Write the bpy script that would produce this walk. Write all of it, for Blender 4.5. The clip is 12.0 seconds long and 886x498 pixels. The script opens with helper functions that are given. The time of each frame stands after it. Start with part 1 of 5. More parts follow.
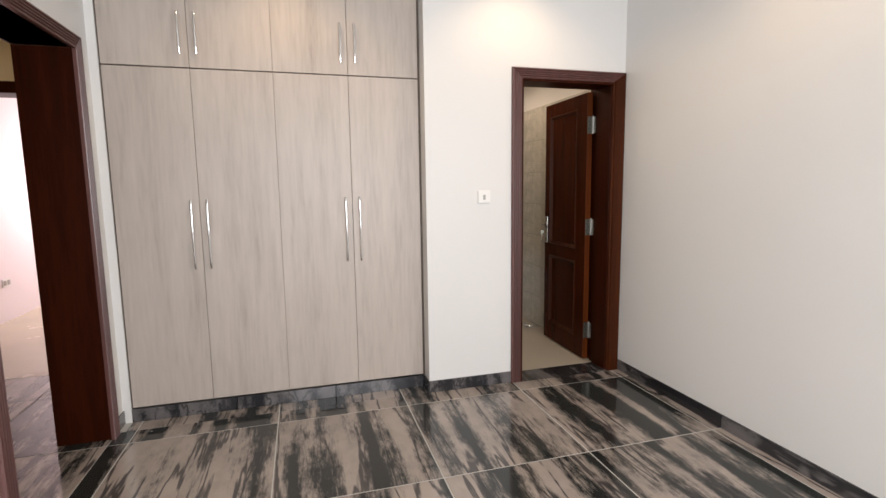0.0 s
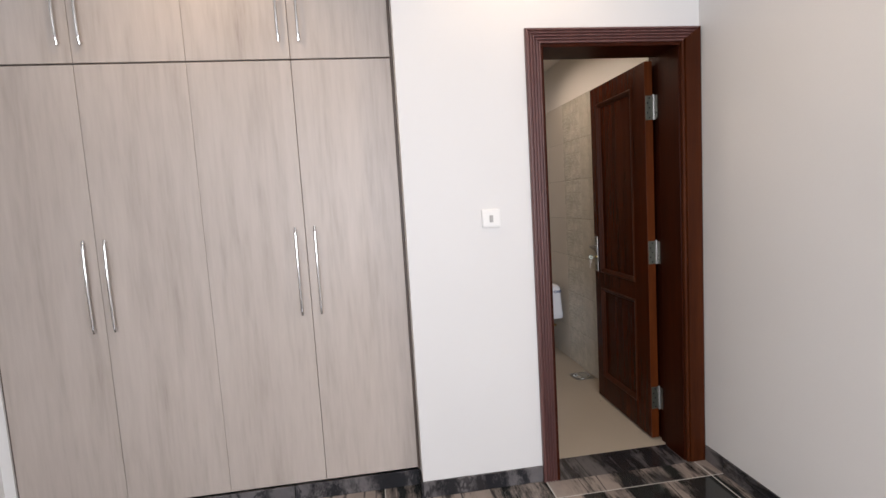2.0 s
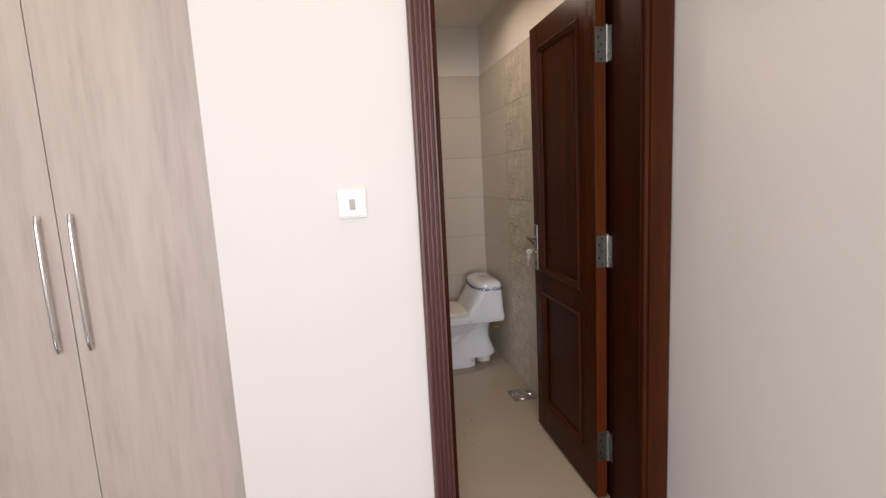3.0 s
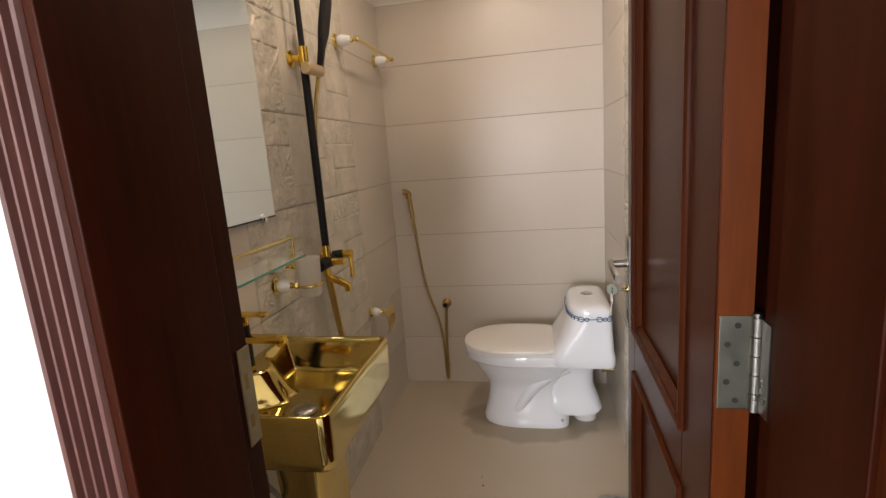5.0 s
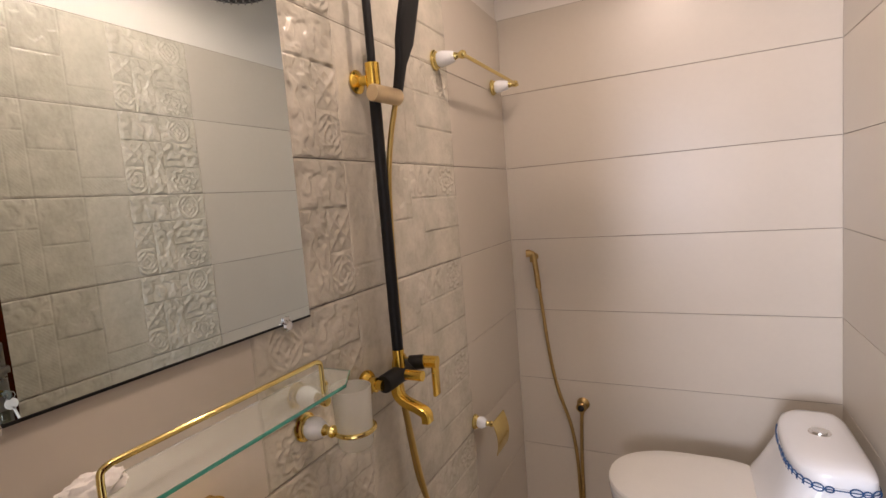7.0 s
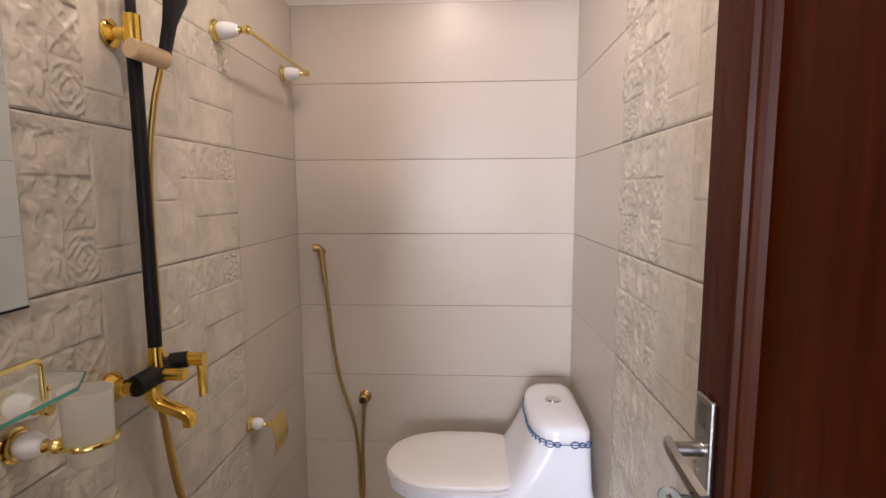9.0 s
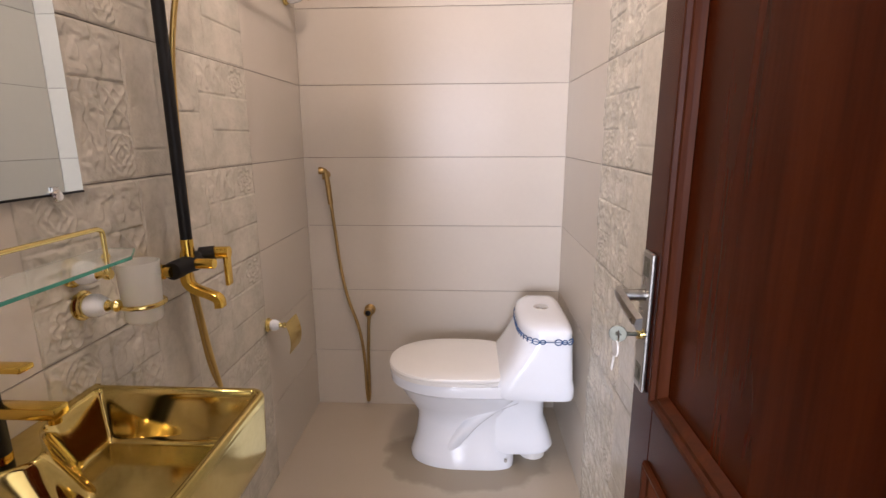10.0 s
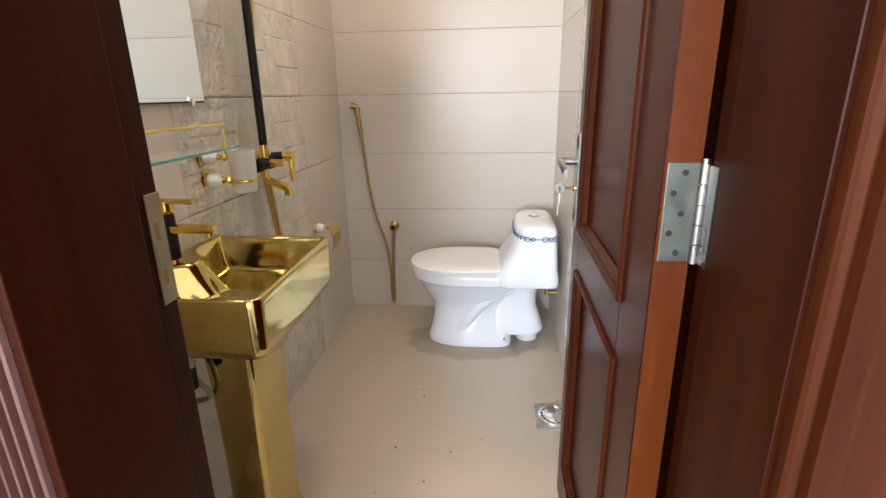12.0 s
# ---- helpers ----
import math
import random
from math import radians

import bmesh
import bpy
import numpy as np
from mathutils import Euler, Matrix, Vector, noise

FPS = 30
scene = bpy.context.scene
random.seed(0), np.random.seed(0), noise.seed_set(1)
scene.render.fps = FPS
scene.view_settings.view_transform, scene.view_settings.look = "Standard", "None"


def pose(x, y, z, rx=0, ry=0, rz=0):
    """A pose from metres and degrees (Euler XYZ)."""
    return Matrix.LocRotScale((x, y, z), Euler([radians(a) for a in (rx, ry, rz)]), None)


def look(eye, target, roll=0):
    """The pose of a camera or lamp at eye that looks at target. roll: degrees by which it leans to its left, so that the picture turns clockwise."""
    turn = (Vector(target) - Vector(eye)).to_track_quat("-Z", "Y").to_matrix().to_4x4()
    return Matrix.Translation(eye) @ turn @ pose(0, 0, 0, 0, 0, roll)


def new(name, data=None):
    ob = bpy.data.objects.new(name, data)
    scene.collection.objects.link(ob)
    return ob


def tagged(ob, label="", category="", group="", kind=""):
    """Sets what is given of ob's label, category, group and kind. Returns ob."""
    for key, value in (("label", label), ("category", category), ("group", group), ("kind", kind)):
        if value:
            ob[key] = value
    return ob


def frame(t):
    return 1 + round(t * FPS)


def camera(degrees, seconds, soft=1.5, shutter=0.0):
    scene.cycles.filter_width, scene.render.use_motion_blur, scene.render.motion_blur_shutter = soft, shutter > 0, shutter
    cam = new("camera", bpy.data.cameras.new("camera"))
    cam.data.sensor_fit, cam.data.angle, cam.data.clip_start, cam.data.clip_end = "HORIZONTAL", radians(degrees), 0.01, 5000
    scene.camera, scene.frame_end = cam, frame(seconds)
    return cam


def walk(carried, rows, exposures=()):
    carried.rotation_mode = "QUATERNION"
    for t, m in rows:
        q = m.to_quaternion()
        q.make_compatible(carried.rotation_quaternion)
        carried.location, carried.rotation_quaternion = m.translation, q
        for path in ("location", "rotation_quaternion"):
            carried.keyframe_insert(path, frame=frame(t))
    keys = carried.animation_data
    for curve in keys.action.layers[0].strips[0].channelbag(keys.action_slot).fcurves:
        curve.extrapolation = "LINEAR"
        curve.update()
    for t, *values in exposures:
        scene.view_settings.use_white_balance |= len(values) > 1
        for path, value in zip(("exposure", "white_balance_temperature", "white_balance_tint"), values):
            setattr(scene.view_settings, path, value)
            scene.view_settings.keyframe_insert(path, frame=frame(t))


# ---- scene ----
cam = camera(83.6, 12.0)
PATH = [
    (0, (-1.346, -3.074, 1.358), (-0.803, -1.165, 1.111), -0.8),
    (0.5, (-1.276, -2.945, 1.382), (-0.834, -0.999, 1.25), -2.7),
    (1, (-1.163, -2.725, 1.447), (-0.848, -0.752, 1.377), -3.5),
    (1.5, (-0.948, -2.491, 1.428), (-0.717, -0.508, 1.312), -3.6),
    (2, (-0.725, -2.216, 1.381), (-0.451, -0.244, 1.191), -3.5),
    (2.5, (-0.475, -1.861, 1.365), (-0.1, 0.088, 1.117), -3.1),
    (4.5, (0.444, -0.616, 1.336), (0.401, 1.349, 0.966), -3.4),
    (5, (0.502, -0.404, 1.328), (0.124, 1.522, 0.946), -4.2),
    (5.5, (0.462, -0.146, 1.334), (-0.191, 1.71, 0.973), -5.1),
    (6, (0.441, 0.033, 1.335), (-0.41, 1.815, 1.017), -5.6),
    (6.5, (0.419, 0.192, 1.375), (-0.548, 1.925, 1.126), -5.5),
    (7, (0.393, 0.239, 1.384), (-0.496, 2.019, 1.184), -4.6),
    (7.5, (0.378, 0.271, 1.394), (-0.242, 2.167, 1.246), -2.7),
    (9.5, (0.433, 0.194, 1.318), (0.362, 2.17, 1.016), -0.2),
    (10, (0.439, 0.089, 1.271), (0.333, 2.037, 0.83), -0.3),
    (10.5, (0.445, -0.008, 1.225), (0.299, 1.91, 0.677), -0.3),
    (11, (0.456, -0.099, 1.2), (0.265, 1.795, 0.585), -0.7),
    (11.5, (0.475, -0.157, 1.201), (0.281, 1.733, 0.575), -0.9),
    (12, (0.509, -0.383, 1.188), (0.322, 1.515, 0.588), -1.0),
]
walk(cam, [(t, look(eye, target, roll)) for t, eye, target, roll in PATH], exposures=[(0, 0.0, 7050, 20), (0.5, -0.1, 7150, 23), (1.0, -0.22, 7050, 26), (1.5, -0.15, 6950, 26), (2.0, -0.03, 6700, 22), (2.7, 0.0, 7050, 24), (4.3, 0.7, 7200, 27), (5.0, 0.9, 7050, 22), (5.5, 1.0, 7400, 21), (6.0, 1.2, 6700, 18), (6.5, 1.3, 6700, 26), (7.7, 1.15, 6550, 28), (9.3, 1.3, 6350, 28), (10.5, 1.5, 6450, 29), (11.5, 1.6, 6450, 26), (12, 1.65, 6200, 18)])


# ---- world and light ----
world = bpy.data.worlds.new("sky")
scene.world = world
world.use_nodes = True
wn = world.node_tree.nodes
sky = wn.new("ShaderNodeTexSky")
sky.sky_type = "NISHITA"
sky.sun_disc = False
sky.sun_elevation, sky.sun_rotation = radians(48), radians(150)
wn["Background"].inputs["Strength"].default_value = 0.1
world.node_tree.links.new(sky.outputs[0], wn["Background"].inputs[0])


def lamp(name, kind, energy, color, m, **more):
    data = bpy.data.lights.new(name, kind)
    data.energy, data.color = energy, color
    if kind == "AREA":
        data.shape = "RECTANGLE"
        data.size, data.size_y = more["size"]
    if kind == "SPOT":
        data.spot_size, data.spot_blend, data.shadow_soft_size = radians(more["cone"]), more.get("blend", 0.7), more.get("radius", 0.035)
    if kind == "POINT":
        data.shadow_soft_size = more["radius"]
    if kind == "SUN":
        data.angle = radians(0.5)
    ob = new(name, data)
    ob.matrix_world = m
    return ob


sun = lamp("sun", "SUN", 3.0, (1, 0.95, 0.88), pose(0, 0, 8, 42, 0, -30))
# sky light in the bedroom window and in the far room's window
lamp("bedroom_window_light", "AREA", 138, (0.82, 0.93, 1.0), look((-0.75, -4.74, 1.5), (-0.75, 0, 1.15)), size=(1.9, 1.35))
lamp("far_window_light", "AREA", 48, (1.0, 0.95, 0.97), look((-3.4, 4.94, 1.5), (-3.6, 0, 1.2)), size=(1.2, 1.3))
DOWNLIGHTS = [(0.0, -0.42), (-1.4, -0.36), (0.42, -1.45), (-1.4, -2.4)]
for x, y in DOWNLIGHTS:
    lamp("downlight_bulb", "SPOT", 19, (1.0, 0.77, 0.48), pose(x, y, 2.84), cone=125)
BATH_LIGHTS = [(0.34, 1.38), (0.22, 0.74)]
for (x, y), watts in zip(BATH_LIGHTS, (9.8, 9.4)):
    lamp("bath_bulb", "SPOT", watts, (1.0, 0.86, 0.68), pose(x, y, 2.415), cone=170, blend=0.45, radius=0.045)
lamp("hall_bulb", "SPOT", 12, (1.0, 0.7, 0.36), pose(-3.5, 0.3, 2.84), cone=150)


# ---- materials ----
def material(name, color, rough=0.5, metal=0.0, var=0.12, scale=6.0, bump=0.0, bump_scale=90.0, stretch=(1, 1, 1),
             coat=0.0, tint=None, spec=0.5, rough_var=0.08):
    """A principled surface with variation at two scales and fine relief."""
    m = bpy.data.materials.new(name)
    m.use_nodes = True
    n, l = m.node_tree.nodes, m.node_tree.links
    b = n["Principled BSDF"]
    b.inputs["Metallic"].default_value = metal
    b.inputs["Specular IOR Level"].default_value = spec
    b.inputs["Coat Weight"].default_value = coat
    b.inputs["Coat Roughness"].default_value = 0.12
    tc = n.new("ShaderNodeTexCoord")
    mp = n.new("ShaderNodeMapping")
    mp.inputs["Scale"].default_value = stretch
    l.new(tc.outputs["Object"], mp.inputs[0])
    big, fine = n.new("ShaderNodeTexNoise"), n.new("ShaderNodeTexNoise")
    big.inputs["Scale"].default_value, fine.inputs["Scale"].default_value = scale, bump_scale
    big.inputs["Detail"].default_value, fine.inputs["Detail"].default_value = 4, 3
    l.new(mp.outputs[0], big.inputs["Vector"])
    l.new(mp.outputs[0], fine.inputs["Vector"])
    mix = n.new("ShaderNodeMix")
    mix.data_type = "RGBA"
    c = Vector(color)
    lo = c * (1 - var)
    hi = Vector(tint) if tint else c * (1 + var)
    mix.inputs["A"].default_value, mix.inputs["B"].default_value = (*lo, 1), (*hi, 1)
    add = n.new("ShaderNodeMath")
    add.operation = "MULTIPLY_ADD"
    add.inputs[1].default_value = 0.3
    l.new(fine.outputs[0], add.inputs[0])
    sc = n.new("ShaderNodeMath")
    sc.operation = "MULTIPLY"
    sc.inputs[1].default_value = 0.7
    l.new(big.outputs[0], sc.inputs[0])
    l.new(sc.outputs[0], add.inputs[2])
    rm = n.new("ShaderNodeMapRange")
    rm.inputs["From Min"].default_value, rm.inputs["From Max"].default_value = 0.3, 0.7
    l.new(add.outputs[0], rm.inputs["Value"])
    l.new(rm.outputs[0], mix.inputs["Factor"])
    l.new(mix.outputs["Result"], b.inputs["Base Color"])
    rr = n.new("ShaderNodeMapRange")
    rr.inputs["To Min"].default_value, rr.inputs["To Max"].default_value = max(0.0, rough - rough_var), rough + rough_var
    l.new(big.outputs[0], rr.inputs["Value"])
    l.new(rr.outputs[0], b.inputs["Roughness"])
    if bump:
        bp = n.new("ShaderNodeBump")
        bp.inputs["Strength"].default_value, bp.inputs["Distance"].default_value = bump, 0.004
        l.new(fine.outputs[0], bp.inputs["Height"])
        l.new(bp.outputs[0], b.inputs["Normal"])
    return m


def ramp(n, stops):
    r = n.new("ShaderNodeValToRGB")
    r.color_ramp.elements[0].position, r.color_ramp.elements[0].color = stops[0][0], (*stops[0][1], 1)
    r.color_ramp.elements[1].position, r.color_ramp.elements[1].color = stops[-1][0], (*stops[-1][1], 1)
    for p, c in stops[1:-1]:
        r.color_ramp.elements.new(p).color = (*c, 1)
    return r


def grain_material(name, stops, along, across, rough, scale=1.0, coat=0.0, bump=0.05, shift=True, spec=0.5):
    """Wood or laminate with grain along z; each piece takes its own stretch of the pattern."""
    m = bpy.data.materials.new(name)
    m.use_nodes = True
    n, l = m.node_tree.nodes, m.node_tree.links
    b = n["Principled BSDF"]
    b.inputs["Roughness"].default_value = rough
    b.inputs["Coat Weight"].default_value = coat
    b.inputs["Coat Roughness"].default_value = 0.2
    b.inputs["Specular IOR Level"].default_value = spec
    tc, oi, mp = n.new("ShaderNodeTexCoord"), n.new("ShaderNodeObjectInfo"), n.new("ShaderNodeMapping")
    mp.inputs["Scale"].default_value = (across * scale, across * scale, along * scale)
    sh = n.new("ShaderNodeVectorMath")
    sh.operation = "ADD"
    l.new(tc.outputs["Object"], sh.inputs[0])
    mul = n.new("ShaderNodeMath")
    mul.operation = "MULTIPLY"
    mul.inputs[1].default_value = 7.0 if shift else 0.0
    l.new(oi.outputs["Random"], mul.inputs[0])
    l.new(mul.outputs[0], sh.inputs[1])
    l.new(sh.outputs[0], mp.inputs[0])
    a, f = n.new("ShaderNodeTexNoise"), n.new("ShaderNodeTexNoise")
    a.inputs["Scale"].default_value, a.inputs["Detail"].default_value, a.inputs["Roughness"].default_value = 1.0, 6, 0.62
    f.inputs["Scale"].default_value, f.inputs["Detail"].default_value = 5.0, 4
    l.new(mp.outputs[0], a.inputs["Vector"])
    l.new(mp.outputs[0], f.inputs["Vector"])
    mx = n.new("ShaderNodeMath")
    mx.operation = "MULTIPLY_ADD"
    mx.inputs[1].default_value = 0.35
    l.new(f.outputs[0], mx.inputs[0])
    h = n.new("ShaderNodeMath")
    h.operation = "MULTIPLY"
    h.inputs[1].default_value = 0.65
    l.new(a.outputs[0], h.inputs[0])
    l.new(h.outputs[0], mx.inputs[2])
    r = ramp(n, stops)
    l.new(mx.outputs[0], r.inputs[0])
    l.new(r.outputs[0], b.inputs["Base Color"])
    bp = n.new("ShaderNodeBump")
    bp.inputs["Strength"].default_value, bp.inputs["Distance"].default_value = bump, 0.003
    l.new(mx.outputs[0], bp.inputs["Height"])
    l.new(bp.outputs[0], b.inputs["Normal"])
    return m


def slab_material(name, base, dark, rough, band=1.0):
    """Polished porcelain: warm ground, smoky dark bands along y with torn edges, and thin black cracks."""
    m = bpy.data.materials.new(name)
    m.use_nodes = True
    n, l = m.node_tree.nodes, m.node_tree.links
    b = n["Principled BSDF"]
    b.inputs["Roughness"].default_value = rough
    tc, oi = n.new("ShaderNodeTexCoord"), n.new("ShaderNodeObjectInfo")
    rnd = n.new("ShaderNodeVectorMath")
    rnd.operation = "MULTIPLY"
    rnd.inputs[1].default_value = (0.35, 9.0, 3.0)
    l.new(oi.outputs["Random"], rnd.inputs[0])
    sh = n.new("ShaderNodeVectorMath")
    sh.operation = "ADD"
    l.new(tc.outputs["Object"], sh.inputs[0])
    l.new(rnd.outputs[0], sh.inputs[1])

    def noise_of(scale, stretch, detail=6, rough_=0.6, dist=0.0):
        mp, t = n.new("ShaderNodeMapping"), n.new("ShaderNodeTexNoise")
        mp.inputs["Scale"].default_value = stretch
        t.inputs["Scale"].default_value, t.inputs["Detail"].default_value = scale, detail
        t.inputs["Roughness"].default_value, t.inputs["Distortion"].default_value = rough_, dist
        l.new(sh.outputs[0], mp.inputs[0])
        l.new(mp.outputs[0], t.inputs["Vector"])
        return t.outputs[0]

    def math_(op, p, q=None, r=None):
        t = n.new("ShaderNodeMath")
        t.operation = op
        for i, v in enumerate((p, q, r)):
            if v is None:
                continue
            if isinstance(v, (int, float)):
                t.inputs[i].default_value = v
            else:
                l.new(v, t.inputs[i])
        return t.outputs[0]

    wide = noise_of(3.0, (2.3, 0.16, 1), 2, 0.45)
    torn = noise_of(15.0, (1.8, 0.5, 1), 9, 0.8)
    scratch = noise_of(60.0, (1.6, 0.12, 1), 4, 0.6)
    patches = noise_of(5.0, (1.0, 0.7, 1), 3, 0.5)
    mask = math_("ADD", math_("ADD", wide, math_("MULTIPLY", math_("SUBTRACT", scratch, 0.5), 0.17)), math_("MULTIPLY", math_("SUBTRACT", torn, 0.5), 0.42))
    mask = math_("ADD", mask, math_("MULTIPLY", math_("SUBTRACT", patches, 0.5), 0.22))
    bands = ramp(n, [(0.0, dark), (0.432, dark), (0.481, tuple(0.62 * a + 0.38 * c for a, c in zip(dark, base))), (0.528, tuple(0.15 * a + 0.85 * c for a, c in zip(dark, base))), (0.575, base), (1.0, tuple(min(1, a * 1.12) for a in base))])
    l.new(mask, bands.inputs[0])
    # cracks: thin lines where a warped noise passes its middle, and slanting branches
    turn = n.new("ShaderNodeMapping")
    turn.inputs["Rotation"].default_value = (0, 0, radians(31))
    turn.inputs["Scale"].default_value = (2.8, 0.30, 1)
    l.new(sh.outputs[0], turn.inputs[0])
    slant = n.new("ShaderNodeTexNoise")
    slant.inputs["Scale"].default_value, slant.inputs["Detail"].default_value, slant.inputs["Distortion"].default_value = 1.5, 5, 0.0
    l.new(turn.outputs[0], slant.inputs["Vector"])
    crack = math_("MINIMUM", math_("ABSOLUTE", math_("SUBTRACT", noise_of(2.6, (1.6, 0.14, 1), 5, 0.5), 0.5)),
                  math_("MULTIPLY", math_("ABSOLUTE", math_("SUBTRACT", slant.outputs[0], 0.49)), 0.75))
    line = n.new("ShaderNodeMapRange")
    line.inputs["From Min"].default_value, line.inputs["From Max"].default_value = 0.004, 0.013
    line.inputs["To Min"].default_value, line.inputs["To Max"].default_value = 0.85, 0.0
    l.new(crack, line.inputs["Value"])
    gate = n.new("ShaderNodeMapRange")
    gate.inputs["From Min"].default_value, gate.inputs["From Max"].default_value = 0.35, 0.44
    l.new(noise_of(4.0, (1, 1, 1), 2), gate.inputs["Value"])
    veins = math_("MULTIPLY", line.outputs[0], gate.outputs[0])
    mx = n.new("ShaderNodeMix")
    mx.data_type = "RGBA"
    l.new(veins, mx.inputs["Factor"])
    l.new(bands.outputs[0], mx.inputs["A"])
    mx.inputs["B"].default_value = (0.02, 0.02, 0.022, 1)
    # mottling
    mot = n.new("ShaderNodeMix")
    mot.data_type, mot.blend_type = "RGBA", "MULTIPLY"
    mot.inputs["Factor"].default_value = 0.55
    l.new(mx.outputs["Result"], mot.inputs["A"])
    g = ramp(n, [(0.3, (0.55, 0.55, 0.57)), (0.6, (1, 1, 1))])
    l.new(noise_of(9.0, (1, 0.6, 1), 5), g.inputs[0])
    l.new(g.outputs[0], mot.inputs["B"])
    l.new(mot.outputs["Result"], b.inputs["Base Color"])
    return m


def pebble_tile_material(name, color):
    """Glazed wall tile with a soft cloudy tone, its own shade for each piece."""
    m = material(name, color, rough=0.33, var=0.03, scale=2.0, bump=0.0, bump_scale=60, rough_var=0.015)
    n, l = m.node_tree.nodes, m.node_tree.links
    oi = n.new("ShaderNodeObjectInfo")
    hs = n.new("ShaderNodeHueSaturation")
    mr = n.new("ShaderNodeMapRange")
    mr.inputs["To Min"].default_value, mr.inputs["To Max"].default_value = 0.95, 1.04
    l.new(oi.outputs["Random"], mr.inputs["Value"])
    l.new(mr.outputs[0], hs.inputs["Value"])
    b = n["Principled BSDF"]
    src = b.inputs["Base Color"].links[0].from_socket
    l.new(src, hs.inputs["Color"])
    l.new(hs.outputs[0], b.inputs["Base Color"])
    return m


def glass_material(name, color, rough=0.0, ior=1.5):
    m = bpy.data.materials.new(name)
    m.use_nodes = True
    b = m.node_tree.nodes["Principled BSDF"]
    b.inputs["Base Color"].default_value = (*color, 1)
    b.inputs["Roughness"].default_value = rough
    b.inputs["IOR"].default_value = ior
    b.inputs["Transmission Weight"].default_value = 1.0
    return m


def glow_material(name, color, strength):
    m = bpy.data.materials.new(name)
    m.use_nodes = True
    b = m.node_tree.nodes["Principled BSDF"]
    b.inputs["Emission Color"].default_value = (*color, 1)
    b.inputs["Emission Strength"].default_value = strength
    return m


PAINT = material("white_wall_paint", (0.68, 0.67, 0.65), rough=0.55, var=0.02, scale=1.4, bump=0.05, bump_scale=220)
CEIL = material("ceiling_paint", (0.82, 0.80, 0.76), rough=0.7, var=0.02, scale=1.2, bump=0.03, bump_scale=150)
BATH_PAINT = material("cream_wall_paint", (0.70, 0.67, 0.62), rough=0.55, var=0.02, scale=1.5, bump=0.05, bump_scale=220)
HALL_PAINT = material("hall_wall_paint", (0.78, 0.70, 0.52), rough=0.6, var=0.03, scale=1.5, bump=0.04, bump_scale=200)
ROOM_PAINT = material("pale_pink_wall_paint", (0.82, 0.74, 0.76), rough=0.6, var=0.02, scale=1.5, bump=0.04, bump_scale=200)
LAMINATE = grain_material("grey_oak_laminate", [(0.26, (0.26, 0.217, 0.185)), (0.38, (0.39, 0.335, 0.291)), (0.50, (0.445, 0.385, 0.338)), (0.70, (0.50, 0.437, 0.388))], 1.0, 10.0, 0.44, bump=0.04)
SEAM = material("brown_edge_band", (0.09, 0.065, 0.05), rough=0.5)
MAHOGANY = grain_material("mahogany_varnish", [(0.30, (0.026, 0.0036, 0.0005)), (0.5, (0.041, 0.0064, 0.0009)), (0.7, (0.062, 0.0108, 0.0016))], 1.3, 20.0, 0.27, spec=0.09, bump=0.04)
# Mahogany darkened in colour for the shade the door linings stand in.
JAMB = grain_material("shaded_mahogany_lining", [(0.30, (0.018, 0.0028, 0.0007)), (0.5, (0.029, 0.0048, 0.0011)), (0.7, (0.044, 0.0082, 0.0020))], 1.3, 22.0, 0.40, spec=0.09)
# Casing colour is raised and greyed to carry the daylight sheen.
CASING = grain_material("daylit_mahogany_casing", [(0.30, (0.066, 0.023, 0.020)), (0.5, (0.100, 0.036, 0.030)), (0.7, (0.142, 0.054, 0.046))], 1.3, 26.0, 0.40, spec=0.85, bump=0.04)
BOARD = grain_material("brushed_mahogany_board", [(0.30, (0.029, 0.0060, 0.0016)), (0.5, (0.046, 0.0108, 0.0030)), (0.7, (0.074, 0.0185, 0.0050))], 1.6, 30.0, 0.36, spec=0.13)
EDGE_WOOD = grain_material("bare_mahogany_edge", [(0.30, (0.058, 0.0115, 0.0014)), (0.5, (0.083, 0.0175, 0.0023)), (0.7, (0.115, 0.028, 0.0045))], 1.5, 20.0, 0.45, bump=0.05, spec=0.15)
FLOOR_TILE = slab_material("smoky_porcelain", (0.325, 0.275, 0.243), (0.022, 0.025, 0.024), 0.10)
SKIRT = slab_material("dark_skirting_tile", (0.135, 0.125, 0.125), (0.02, 0.02, 0.023), 0.14)
GROUT = material("pale_grout", (0.42, 0.41, 0.38), rough=0.85, bump=0.2)
WALL_GROUT = material("dark_wall_grout", (0.20, 0.175, 0.145), rough=0.9, bump=0.2)
TILE = pebble_tile_material("beige_glazed_tile", (0.53, 0.48, 0.41))
RELIEF = material("relief_glazed_tile", (0.50, 0.468, 0.385), rough=0.25, var=0.14, scale=11, tint=(0.62, 0.575, 0.485), bump=0.42, bump_scale=55, rough_var=0.04)
